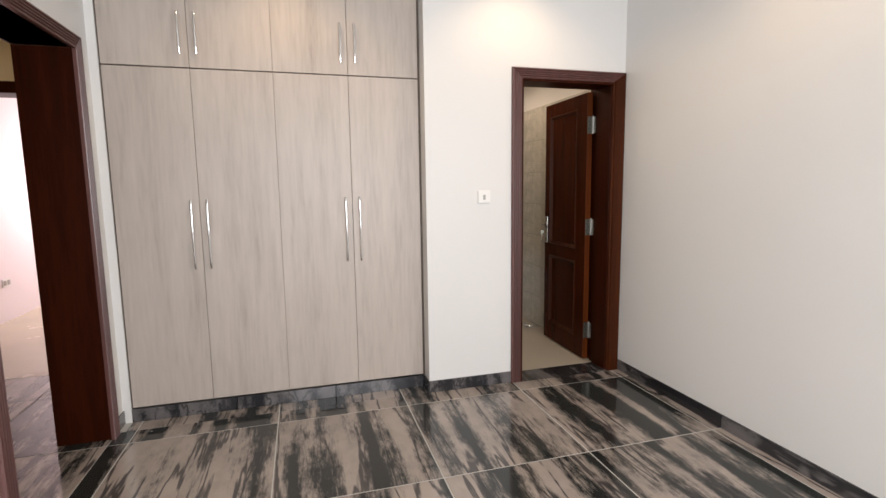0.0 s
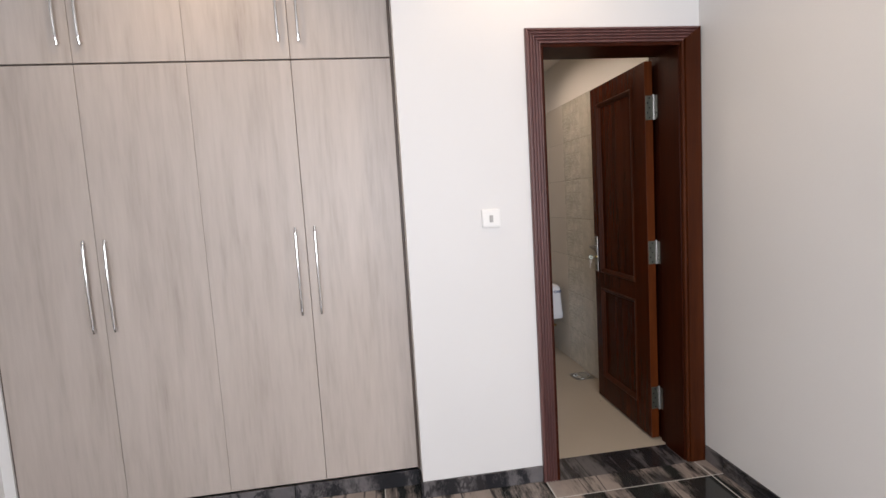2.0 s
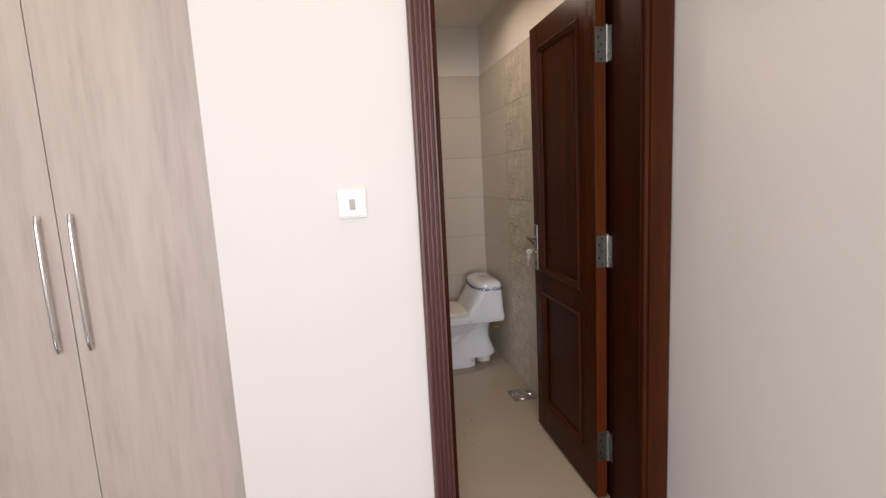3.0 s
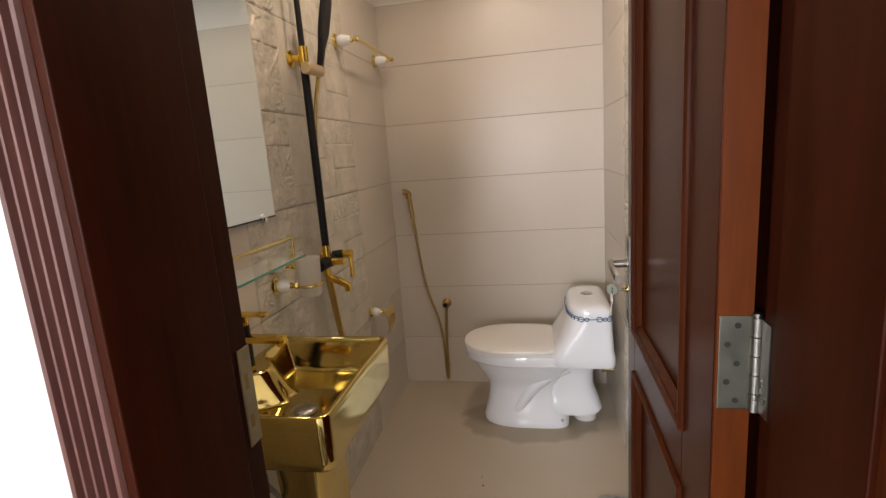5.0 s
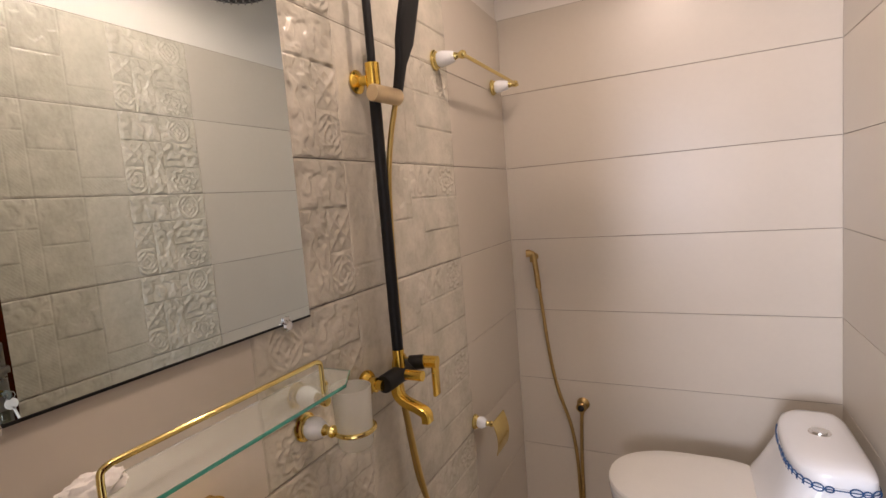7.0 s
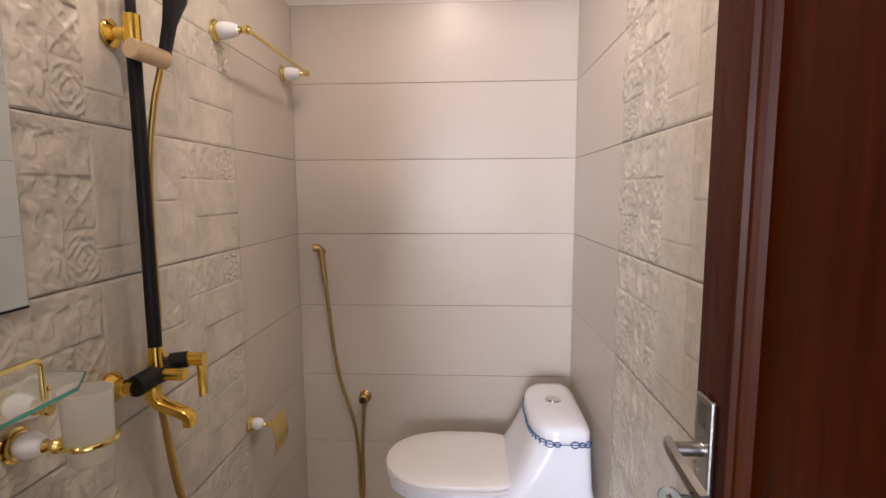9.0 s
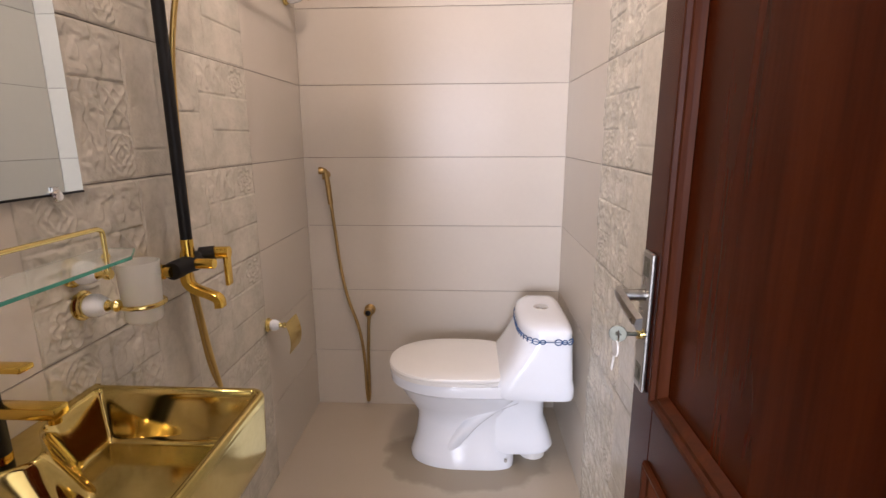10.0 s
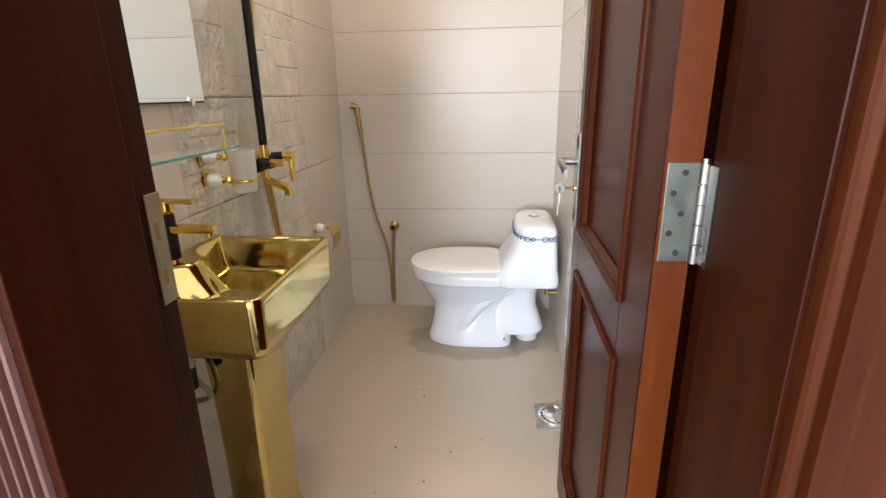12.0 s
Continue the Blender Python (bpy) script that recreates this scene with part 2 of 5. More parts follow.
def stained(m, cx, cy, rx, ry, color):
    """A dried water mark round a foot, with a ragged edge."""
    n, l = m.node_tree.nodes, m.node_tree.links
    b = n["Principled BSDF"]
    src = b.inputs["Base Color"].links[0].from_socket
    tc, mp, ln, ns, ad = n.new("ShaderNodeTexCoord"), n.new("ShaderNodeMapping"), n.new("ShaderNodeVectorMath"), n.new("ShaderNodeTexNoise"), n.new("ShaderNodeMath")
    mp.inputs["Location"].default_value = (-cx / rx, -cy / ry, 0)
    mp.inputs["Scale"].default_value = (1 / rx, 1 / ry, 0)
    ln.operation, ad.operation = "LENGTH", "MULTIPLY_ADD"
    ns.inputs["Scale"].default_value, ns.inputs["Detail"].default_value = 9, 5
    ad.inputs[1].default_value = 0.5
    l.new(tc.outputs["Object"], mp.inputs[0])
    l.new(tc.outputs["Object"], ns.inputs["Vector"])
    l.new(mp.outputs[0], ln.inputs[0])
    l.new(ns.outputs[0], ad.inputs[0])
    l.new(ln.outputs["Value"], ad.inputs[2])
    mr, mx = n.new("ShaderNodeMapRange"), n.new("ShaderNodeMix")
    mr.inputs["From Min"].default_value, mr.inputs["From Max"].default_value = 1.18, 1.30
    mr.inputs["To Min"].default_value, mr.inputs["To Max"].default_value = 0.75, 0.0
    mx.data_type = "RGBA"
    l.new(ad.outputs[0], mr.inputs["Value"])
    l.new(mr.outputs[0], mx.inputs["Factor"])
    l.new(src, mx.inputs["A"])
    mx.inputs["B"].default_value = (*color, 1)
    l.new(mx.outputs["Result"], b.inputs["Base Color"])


BATH_FLOOR = material("sand_porcelain_floor", (0.44, 0.38, 0.30), rough=0.32, var=0.03, scale=2.5, bump=0.0, bump_scale=120, rough_var=0.02)
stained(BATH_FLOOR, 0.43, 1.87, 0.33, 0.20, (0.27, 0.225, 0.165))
HALL_FLOOR = material("cream_floor_tile", (0.62, 0.55, 0.42), rough=0.25, var=0.04, scale=3)
CERAMIC = material("white_vitreous_china", (0.77, 0.80, 0.84), rough=0.07, var=0.012, scale=3, coat=0.3, rough_var=0.03)
BLUE = material("blue_glaze", (0.03, 0.09, 0.22), rough=0.15, var=0.3, scale=40)
GOLD = material("mirror_gold_glaze", (0.58, 0.44, 0.135), rough=0.09, metal=1.0, var=0.08, scale=6, tint=(0.70, 0.56, 0.225), rough_var=0.04)
STRIKE = material("pale_worn_brass", (0.46, 0.40, 0.26), rough=0.36, metal=1.0, var=0.15, scale=25)
BRASS = material("polished_brass", (0.82, 0.65, 0.25), rough=0.16, metal=1.0, var=0.08, scale=30)
GOLD_TAP = material("gold_plated_tap", (0.82, 0.55, 0.11), rough=0.2, metal=1.0, var=0.07, scale=30)
BRONZE = material("bronze_hose", (0.42, 0.28, 0.11), rough=0.32, metal=1.0, var=0.15, scale=60)
HOSE = material("gold_metal_hose", (0.55, 0.38, 0.13), rough=0.34, metal=1.0, var=0.08, scale=20)
SAND_GOLD = material("matt_sand_gold", (0.70, 0.54, 0.33), rough=0.42, metal=0.55, var=0.05, scale=30)
BLACK = material("matt_black_metal", (0.008, 0.008, 0.0085), rough=0.45, var=0.2, scale=20, spec=0.25)
DRAIN_PLATE = material("dull_drain_steel", (0.42, 0.41, 0.39), rough=0.42, metal=1.0, var=0.25, scale=35)
CHROME = material("chrome", (0.78, 0.78, 0.78), rough=0.12, metal=1.0, var=0.05, scale=20)
STEEL = material("satin_steel", (0.34, 0.33, 0.31), rough=0.3, metal=1.0, var=0.12, scale=40)
NICKEL = material("brushed_hinge_steel", (0.185, 0.19, 0.155), rough=0.42, metal=1.0, var=0.12, scale=40)
HOLE = material("dark_hole", (0.01, 0.01, 0.01), rough=0.8)
PLASTIC = material("white_plastic", (0.78, 0.77, 0.74), rough=0.35, var=0.02, scale=10)
GREY_PLASTIC = material("grey_plastic", (0.36, 0.35, 0.33), rough=0.4)
WHITE_PIPE = material("white_pvc", (0.7, 0.69, 0.66), rough=0.4)
TISSUE = material("white_tissue", (0.80, 0.77, 0.73), rough=0.95, var=0.04, scale=30, bump=0.3, bump_scale=120)
MIRROR = material("silvered_mirror", (0.77, 0.86, 0.875), rough=0.006, metal=1.0, var=0.005, rough_var=0.003)
GLASS = glass_material("shelf_glass", (0.93, 0.985, 0.965))
SHELF_GLASS = glass_material("dusty_shelf_glass", (0.93, 0.98, 0.955), rough=0.06)
SHELF_GLASS.node_tree.nodes["Principled BSDF"].inputs["Transmission Weight"].default_value = 0.86
GLASS_EDGE = material("green_glass_edge", (0.05, 0.30, 0.22), rough=0.15, var=0.2, scale=20)
FROST = glass_material("frosted_glass", (0.94, 0.93, 0.86), rough=0.4)
FROST.node_tree.nodes["Principled BSDF"].inputs["Transmission Weight"].default_value = 0.5
DOOR_GLASS = material("frosted_door_glass", (0.33, 0.33, 0.33), rough=0.28, var=0.05, scale=3)
LENS = glow_material("lamp_lens", (1.0, 0.86, 0.66), 6.0)


# ---- mesh tools ----
def part(name, bm, mat, parent=None, label="", smooth=False, at=(0, 0, 0)):
    """One mesh object under a thing or a part; the mesh is in world places."""
    me = bpy.data.meshes.new(name)
    bmesh.ops.recalc_face_normals(bm, faces=bm.faces)
    bm.to_mesh(me)
    bm.free()
    me.materials.append(mat)
    if smooth:
        for p in me.polygons:
            p.use_smooth = True
        me.set_sharp_from_angle(angle=radians(38))
    ob = new(name, me)
    if parent:
        ob.parent = parent
        if parent.type == "EMPTY":
            ob.matrix_parent_inverse = parent.matrix_basis.inverted()
    if label:
        tagged(ob, label)
    return ob


def thing(name, base, label, category, group="", kind=""):
    ob = new(name)
    ob.empty_display_size = 0.05
    ob.matrix_basis = Matrix.Translation(base)
    return tagged(ob, label, category, group, kind)


def box(bm, lo, hi, bevel=0.0, seg=2, m=None):
    c = [(a + b) / 2 for a, b in zip(lo, hi)]
    s = [abs(b - a) for a, b in zip(lo, hi)]
    mat = Matrix.Translation(c) @ Matrix.Diagonal((*s, 1))
    r = bmesh.ops.create_cube(bm, size=1, matrix=mat)
    vs = r["verts"]
    if bevel:
        es = list({e for v in vs for e in v.link_edges})
        out = bmesh.ops.bevel(bm, geom=es, offset=bevel, segments=seg, profile=0.5, affect="EDGES")
        vs = list({v for f in out["faces"] for v in f.verts} | {v for v in vs if v.is_valid})
    if m:
        bmesh.ops.transform(bm, matrix=m, verts=vs)
    return vs


def boxes(*spans, bevel=0.0, seg=2):
    bm = bmesh.new()
    for lo, hi in spans:
        box(bm, lo, hi, bevel, seg)
    return bm


def rod(bm, p, q, r, r2=None, seg=20):
    p, q = Vector(p), Vector(q)
    d = q - p
    m = Matrix.Translation((p + q) / 2) @ d.to_track_quat("Z", "Y").to_matrix().to_4x4()
    bmesh.ops.create_cone(bm, cap_ends=True, segments=seg, radius1=r, radius2=r if r2 is None else r2, depth=d.length, matrix=m)
    return bm


def lathe(bm, profile, base, axis=(0, 0, 1), seg=28):
    """Turns (radius, height) pairs round an axis that starts at base."""
    q = Vector(axis).to_track_quat("Z", "Y").to_matrix().to_4x4()
    m = Matrix.Translation(base) @ q
    rings = []
    for r, h in profile:
        if r < 1e-5:
            rings.append([bm.verts.new(m @ Vector((0, 0, h)))])
        else:
            rings.append([bm.verts.new(m @ Vector((r * math.cos(2 * math.pi * i / seg), r * math.sin(2 * math.pi * i / seg), h))) for i in range(seg)])
    for a, b in zip(rings, rings[1:]):
        for i in range(seg):
            j = (i + 1) % seg
            if len(a) == 1 and len(b) == 1:
                continue
            if len(a) == 1:
                bm.faces.new((a[0], b[i], b[j]))
            elif len(b) == 1:
                bm.faces.new((a[i], b[0], a[j]))
            else:
                bm.faces.new((a[i], b[i], b[j], a[j]))
    return bm


def spline(points, steps=8):
    """A smooth line through the points."""
    p = [Vector(a) for a in points]
    p = [2 * p[0] - p[1], *p, 2 * p[-1] - p[-2]]
    out = []
    for a, b, c, d in zip(p, p[1:], p[2:], p[3:]):
        for i in range(steps):
            t = i / steps
            out.append(0.5 * (2 * b + (c - a) * t + (2 * a - 5 * b + 4 * c - d) * t * t + (3 * b - a - 3 * c + d) * t ** 3))
    return [*out, p[-2]]


def tube(bm, points, r, seg=10):
    """A round tube along a line of points."""
    pts = [Vector(a) for a in points]
    up = Vector((0.31, 0.17, 0.93))
    rings = []
    for i, p in enumerate(pts):
        d = (pts[min(i + 1, len(pts) - 1)] - pts[max(i - 1, 0)]).normalized()
        a = (up - d * up.dot(d)).normalized()
        if a.length < 0.1:
            a = d.orthogonal().normalized()
        up = a
        b = d.cross(a)
        rings.append([bm.verts.new(p + r * (a * math.cos(2 * math.pi * k / seg) + b * math.sin(2 * math.pi * k / seg))) for k in range(seg)])
    for s, t in zip(rings, rings[1:]):
        for k in range(seg):
            bm.faces.new((s[k], s[(k + 1) % seg], t[(k + 1) % seg], t[k]))
    bm.faces.new(rings[0][::-1])
    bm.faces.new(rings[-1])
    return bm


def loft(bm, rings, close=True):
    """Skins rings of points that have equal counts."""
    vs = [[bm.verts.new(p) for p in ring] for ring in rings]
    n = len(vs[0])
    for a, b in zip(vs, vs[1:]):
        for i in range(n):
            bm.faces.new((a[i], a[(i + 1) % n], b[(i + 1) % n], b[i]))
    if close:
        bm.faces.new(vs[0][::-1])
        bm.faces.new(vs[-1])
    return vs


def rounded(x0, x1, y0, y1, r, z, seg=6):
    """A rounded rectangle at height z."""
    out = []
    for cx, cy, a in ((x1 - r, y1 - r, 0), (x0 + r, y1 - r, 90), (x0 + r, y0 + r, 180), (x1 - r, y0 + r, 270)):
        for i in range(seg + 1):
            t = radians(a + 90 * i / seg)
            out.append((cx + r * math.cos(t), cy + r * math.sin(t), z))
    return out


# ---- the plan ----
XL, XR = -2.41, 0.862           # bedroom side walls
BACK = -4.8                     # bedroom back wall
H_BED, H_BATH = 2.9, 2.45
DOOR_X0, DOOR_X1, DOOR_H = 0.075, 0.765, 2.05   # clear bathroom opening
WT = 0.205                      # thickness of the door wall
BX0, BX1, BY0, BY1 = -0.29, 0.847, 0.205, 2.268  # bathroom tile faces
TG = 0.010                      # tile thickness on the bathroom walls
ROW, TOP = 0.302, 2.093         # tile course height, top of the tiling
FX0, FX1 = -2.365, -0.578       # wardrobe recess
FRONT = 0.12                    # wardrobe door face
HX = -2.66                      # hall side of the bedroom's left wall
LY1 = -0.078                    # far side of the left doorway
LY0 = -1.02                     # near side of the left doorway
HW0, HW1 = 1.18, 1.38           # wall between hall and far room


def structure(name, bm, mat, label, category="wall"):
    return tagged(part(name, bm, mat), label, category, kind="structure")


# bedroom shell
structure("ceiling_bedroom", boxes(((XL - 0.02, BACK - 0.2, H_BED), (XR + 0.2, 0.72, H_BED + 0.15))), CEIL, "flat white painted bedroom ceiling", "ceiling")
structure("wall_north", boxes(
    ((FX1, 0, 0), (DOOR_X0 - 0.03, WT - TG - 0.004, H_BED)),
    ((DOOR_X0 - 0.03, 0, DOOR_H + 0.03), (DOOR_X1 + 0.03, WT - TG - 0.004, H_BED)),
    ((DOOR_X1 + 0.03, 0, 0), (XR, WT - TG - 0.004, H_BED))), PAINT, "plain white painted wall beside the built-in wardrobe")
structure("wall_east", boxes(((XR, BACK, 0), (XR + 0.2, 2.5, H_BED))), PAINT, "long plain white painted bedroom wall")
structure("wall_west", boxes(
    ((HX, BACK, 0), (XL, LY0 - 0.03, H_BED)),
    ((HX, LY0 - 0.03, 2.08), (XL, LY1 + 0.03, H_BED)),
    ((HX, LY1 + 0.03, 0), (XL, 0.72, H_BED))), PAINT, "white painted wall with a doorway to the hall")
structure("wall_wardrobe_back", boxes(((HX, 0.72, 0), (BX0 - TG - 0.05, 0.86, H_BED)), ((FX1, WT, 0), (FX1 + 0.1, 0.72, H_BED))), PAINT, "plain wall closing the wardrobe recess")
structure("wall_south", boxes(
    ((HX, BACK - 0.2, 0), (-1.75, BACK, H_BED)), ((0.25, BACK - 0.2, 0), (XR + 0.2, BACK, H_BED)),
    ((-1.75, BACK - 0.2, 0), (0.25, BACK, 0.8)), ((-1.75, BACK - 0.2, 2.2), (0.25, BACK, H_BED))), PAINT, "white painted wall with a wide window")
structure("floor_slab", boxes(((HX, BACK - 0.2, -0.16), (XR + 0.2, 2.5, -0.0015)), ((-5.2, -2.4, -0.16), (HX, 5.2, -0.0015))), GROUT, "pale grout bed under the bedroom floor tiles", "floor")

# bedroom window behind the walker
win = thing("window_1", (-0.75, BACK - 0.1, 0.8), "white framed sliding bedroom window", "window", kind="structure")
part("window_frame", boxes(
    ((-1.75, BACK - 0.14, 0.8), (0.25, BACK - 0.06, 0.85)), ((-1.75, BACK - 0.14, 2.15), (0.25, BACK - 0.06, 2.2)),
    ((-1.75, BACK - 0.14, 0.85), (-1.70, BACK - 0.06, 2.15)), ((0.20, BACK - 0.14, 0.85), (0.25, BACK - 0.06, 2.15)),
    ((-0.78, BACK - 0.14, 0.85), (-0.72, BACK - 0.06, 2.15)), bevel=0.004), PLASTIC, win)
for x0, x1 in ((-1.70, -0.78), (-0.72, 0.20)):
    p = part("pane", boxes(((x0, BACK - 0.105, 0.85), (x1, BACK - 0.099, 2.15))), GLASS, win)
    p.visible_shadow = False

# bathroom shell
structure("wall_bath_west", boxes(((BX0 - TG - 0.10, WT - 0.1, 0), (BX0 - TG, 2.5, H_BATH))), BATH_PAINT, "cream painted bathroom wall above the tiling")
structure("wall_bath_east", boxes(((BX1 + TG, WT, 0), (XR - 0.002, 2.5, H_BATH))), BATH_PAINT, "cream painted bathroom wall behind the open door")
structure("wall_bath_north", boxes(((BX0 - TG - 0.1, BY1 + TG, 0), (XR, BY1 + 0.2, H_BATH))), BATH_PAINT, "cream painted end wall above the tiling")
structure("ceiling_bathroom", boxes(((BX0 - 0.12, WT - 0.02, H_BATH), (XR + 0.02, 2.5, H_BATH + 0.15))), CEIL, "flat white bathroom ceiling", "ceiling")
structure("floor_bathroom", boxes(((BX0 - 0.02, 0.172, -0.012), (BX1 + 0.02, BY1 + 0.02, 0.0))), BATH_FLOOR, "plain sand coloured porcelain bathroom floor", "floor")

# hall and far room
structure("ceiling_hall", boxes(((-5.2, -2.4, H_BED), (HX + 0.02, 5.2, H_BED + 0.15))), CEIL, "white hall ceiling", "ceiling")
structure("wall_hall_north", boxes(((-5.0, HW0, 0), (-4.12, HW1, H_BED)), ((-4.12, HW0, 2.13), (-3.12, HW1, H_BED)), ((-3.12, HW0, 0), (HX - 0.002, HW1, H_BED))), HALL_PAINT, "ochre lit hall wall above a doorway")
structure("wall_hall_west", boxes(((-5.2, -2.4, 0), (-5.0, HW1, H_BED))), HALL_PAINT, "plain warm hall wall")
structure("wall_hall_south", boxes(((-5.0, -2.4, 0), (HX, -2.2, H_BED))), HALL_PAINT, "plain warm hall end wall")
structure("wall_room_west", boxes(((-4.62, HW1, 0), (-4.42, 5.2, H_BED))), ROOM_PAINT, "brightly lit pale pink room wall")
structure("wall_room_north", boxes(((-4.42, 5.0, 0), (-4.1, 5.2, H_BED)), ((-2.7, 5.0, 0), (-2.4, 5.2, H_BED)), ((-4.1, 5.0, 0), (-2.7, 5.2, 0.8)), ((-4.1, 5.0, 2.2), (-2.7, 5.2, H_BED))), ROOM_PAINT, "pale room wall with a window")
structure("wall_room_east", boxes(((HX - 0.0, 0.86, 0), (HX + 0.2, 5.0, H_BED))), ROOM_PAINT, "plain pale room wall")
structure("floor_far_room", boxes(((-4.62, HW0 + 0.004, -0.012), (HX, 5.0, 0.0))), HALL_FLOOR, "glossy cream tiled floor of the next room", "floor")


# ---- doors ----
def casing_profile(w, d):
    """Across the width: a rounded outer bead, three flutes and an inner bead."""
    pts = [(0, 0), (0, d * 0.75), (w * 0.03, d)]
    for i in range(4):
        a = w * (0.10 + 0.2 * i)
        pts += [(a, d), (a + w * 0.03, d * 0.62), (a + w * 0.09, d * 0.52), (a + w * 0.13, d * 0.66), (a + w * 0.155, d)]
    pts += [(w * 0.94, d), (w, d * 0.7), (w, 0)]
    return pts


def casing(name, origin, across, out, along, length, parent, w=0.075, d=0.022, mitre=(0, 0), flat=False):
    """A fluted strip swept along its length, with mitred ends."""
    o, a, n, l = Vector(origin), Vector(across), Vector(out), Vector(along)
    bm = bmesh.new()
    prof = [(0, 0), (0, d * 0.6), (w * 0.03, d * 0.75), (w * 0.10, d * 0.8), (w * 0.12, d * 0.6), (w * 0.15, d * 0.6), (w * 0.18, d), (w * 0.95, d), (w, d * 0.8), (w, 0)] if flat else casing_profile(w, d)
    loft(bm, [[o + a * u + n * v + l * (mitre[0] * u) for u, v in prof], [o + a * u + n * v + l * (length + mitre[1] * u) for u, v in prof]])
    return part(name, bm, BOARD if flat else CASING, parent)


# bathroom door frame
frame_1 = thing("door_frame_1", (0.42, 0.1, 0), "fluted dark mahogany door frame of the bathroom", "door frame", kind="structure")
CW = 0.075
x0, x1, hz = DOOR_X0, DOOR_X1, DOOR_H
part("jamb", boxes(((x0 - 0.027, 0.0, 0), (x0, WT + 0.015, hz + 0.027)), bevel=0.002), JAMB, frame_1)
# The set-back rear strip is added only to keep the hinge gap dark.
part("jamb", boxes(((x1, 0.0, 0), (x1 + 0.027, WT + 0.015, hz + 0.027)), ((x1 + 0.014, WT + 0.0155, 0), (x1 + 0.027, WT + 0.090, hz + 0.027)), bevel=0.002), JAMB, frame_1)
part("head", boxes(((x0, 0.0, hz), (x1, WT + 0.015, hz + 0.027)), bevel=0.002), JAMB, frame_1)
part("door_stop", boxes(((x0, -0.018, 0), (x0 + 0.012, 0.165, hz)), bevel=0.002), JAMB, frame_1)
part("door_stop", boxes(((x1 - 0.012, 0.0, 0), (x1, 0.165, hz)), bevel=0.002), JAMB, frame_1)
casing("casing", (x0 - 0.0005, -0.0005, 0), (-1, 0, 0), (0, -1, 0), (0, 0, 1), hz + 0.0065, frame_1, w=0.0685, mitre=(0, 1))
casing("casing", (x1 - 0.006, -0.0005, 0), (1, 0, 0), (0, -1, 0), (0, 0, 1), hz + 0.0065, frame_1, w=0.098, mitre=(0, 0.699), flat=True)
casing("casing", (x0 - 0.0005, -0.0005, hz + 0.0065), (0, 0, 1), (0, -1, 0), (1, 0, 0), x1 - x0 - 0.0055, frame_1, w=0.0685, mitre=(-1, 1.431))
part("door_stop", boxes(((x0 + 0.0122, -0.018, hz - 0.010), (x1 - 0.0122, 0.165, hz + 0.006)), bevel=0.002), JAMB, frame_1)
strike = part("strike_plate", boxes(((x0 + 0.0005, 0.190, 0.922), (x0 + 0.003, 0.2195, 1.072)), bevel=0.001), STRIKE, frame_1, "pale worn brass strike plate")
part("latch_hole", boxes(((x0 + 0.0025, 0.198, 0.950), (x0 + 0.0036, 0.206, 0.970)), ((x0 + 0.0025, 0.198, 1.010), (x0 + 0.0036, 0.206, 1.034))), BRONZE, strike)

# threshold of the same smoky tile
structure("threshold", boxes(((x0 + 0.001, -0.022, -0.012), (x1 - 0.001, 0.170, 0.0005)), bevel=0.001), SKIRT, "smoky dark porcelain strip under the bathroom door", "floor")

# bathroom door leaf, opened against the tiled wall; face towards -x
DX0, DX1, DY0, DY1 = 0.716, 0.756, 0.232, 0.896
door = thing("door_1", (0.736, DY0, 0), "open dark mahogany two-panel bathroom door", "door", kind="structure")
ST = 0.094
Z0, Z1 = 0.012, 2.035
SH = 0.140
part("stile", boxes(((DX0, DY0 + 0.004, Z0), (DX1, DY0 + SH, Z1)), bevel=0.002), MAHOGANY, door)
part("stile", boxes(((DX0, DY1 - ST, Z0), (DX1, DY1, Z1)), bevel=0.002), MAHOGANY, door)
part("hinge_edge", boxes(((DX0 + 0.001, DY0, Z0), (DX1 + 0.002, DY0 + 0.004, Z1))), EDGE_WOOD, door, "bare reddish wood edge")
for a, b in ((Z0, 0.17), (0.76, 0.868), (1.925, Z1)):
    part("rail", boxes(((DX0, DY0 + SH, a), (DX1, DY1 - ST, b)), bevel=0.002), MAHOGANY, door)
for a, b in ((0.17, 0.76), (0.868, 1.925)):
    part("panel", boxes(((DX0 + 0.014, DY0 + SH - 0.002, a - 0.002), (DX1 - 0.014, DY1 - ST + 0.002, b + 0.002))), MAHOGANY, door)
    for face, sgn in ((DX0, -1), (DX1, 1)):
        bm = bmesh.new()
        w = 0.026
        prof = [(0, -0.014), (0, 0.004), (0.004, 0.008), (0.009, 0.007), (0.012, 0.001), (0.018, 0.0), (0.022, -0.006), (w, -0.013)]
        y0, y1 = DY0 + SH, DY1 - ST
        rings = []
        for cy, cz, sy, sz in ((y0, a, 1, 1), (y1, a, -1, 1), (y1, b, -1, -1), (y0, b, 1, -1)):
            rings.append([(face + sgn * (v), cy + sy * (u - 0.004), cz + sz * (u - 0.004)) for u, v in prof])
        vs = [[bm.verts.new(p) for p in r] for r in rings]
        for i in range(4):
            p, q = vs[i], vs[(i + 1) % 4]
            for k in range(len(prof) - 1):
                bm.faces.new((p[k], p[k + 1], q[k + 1], q[k]))
        part("panel_moulding", bm, BOARD, door)
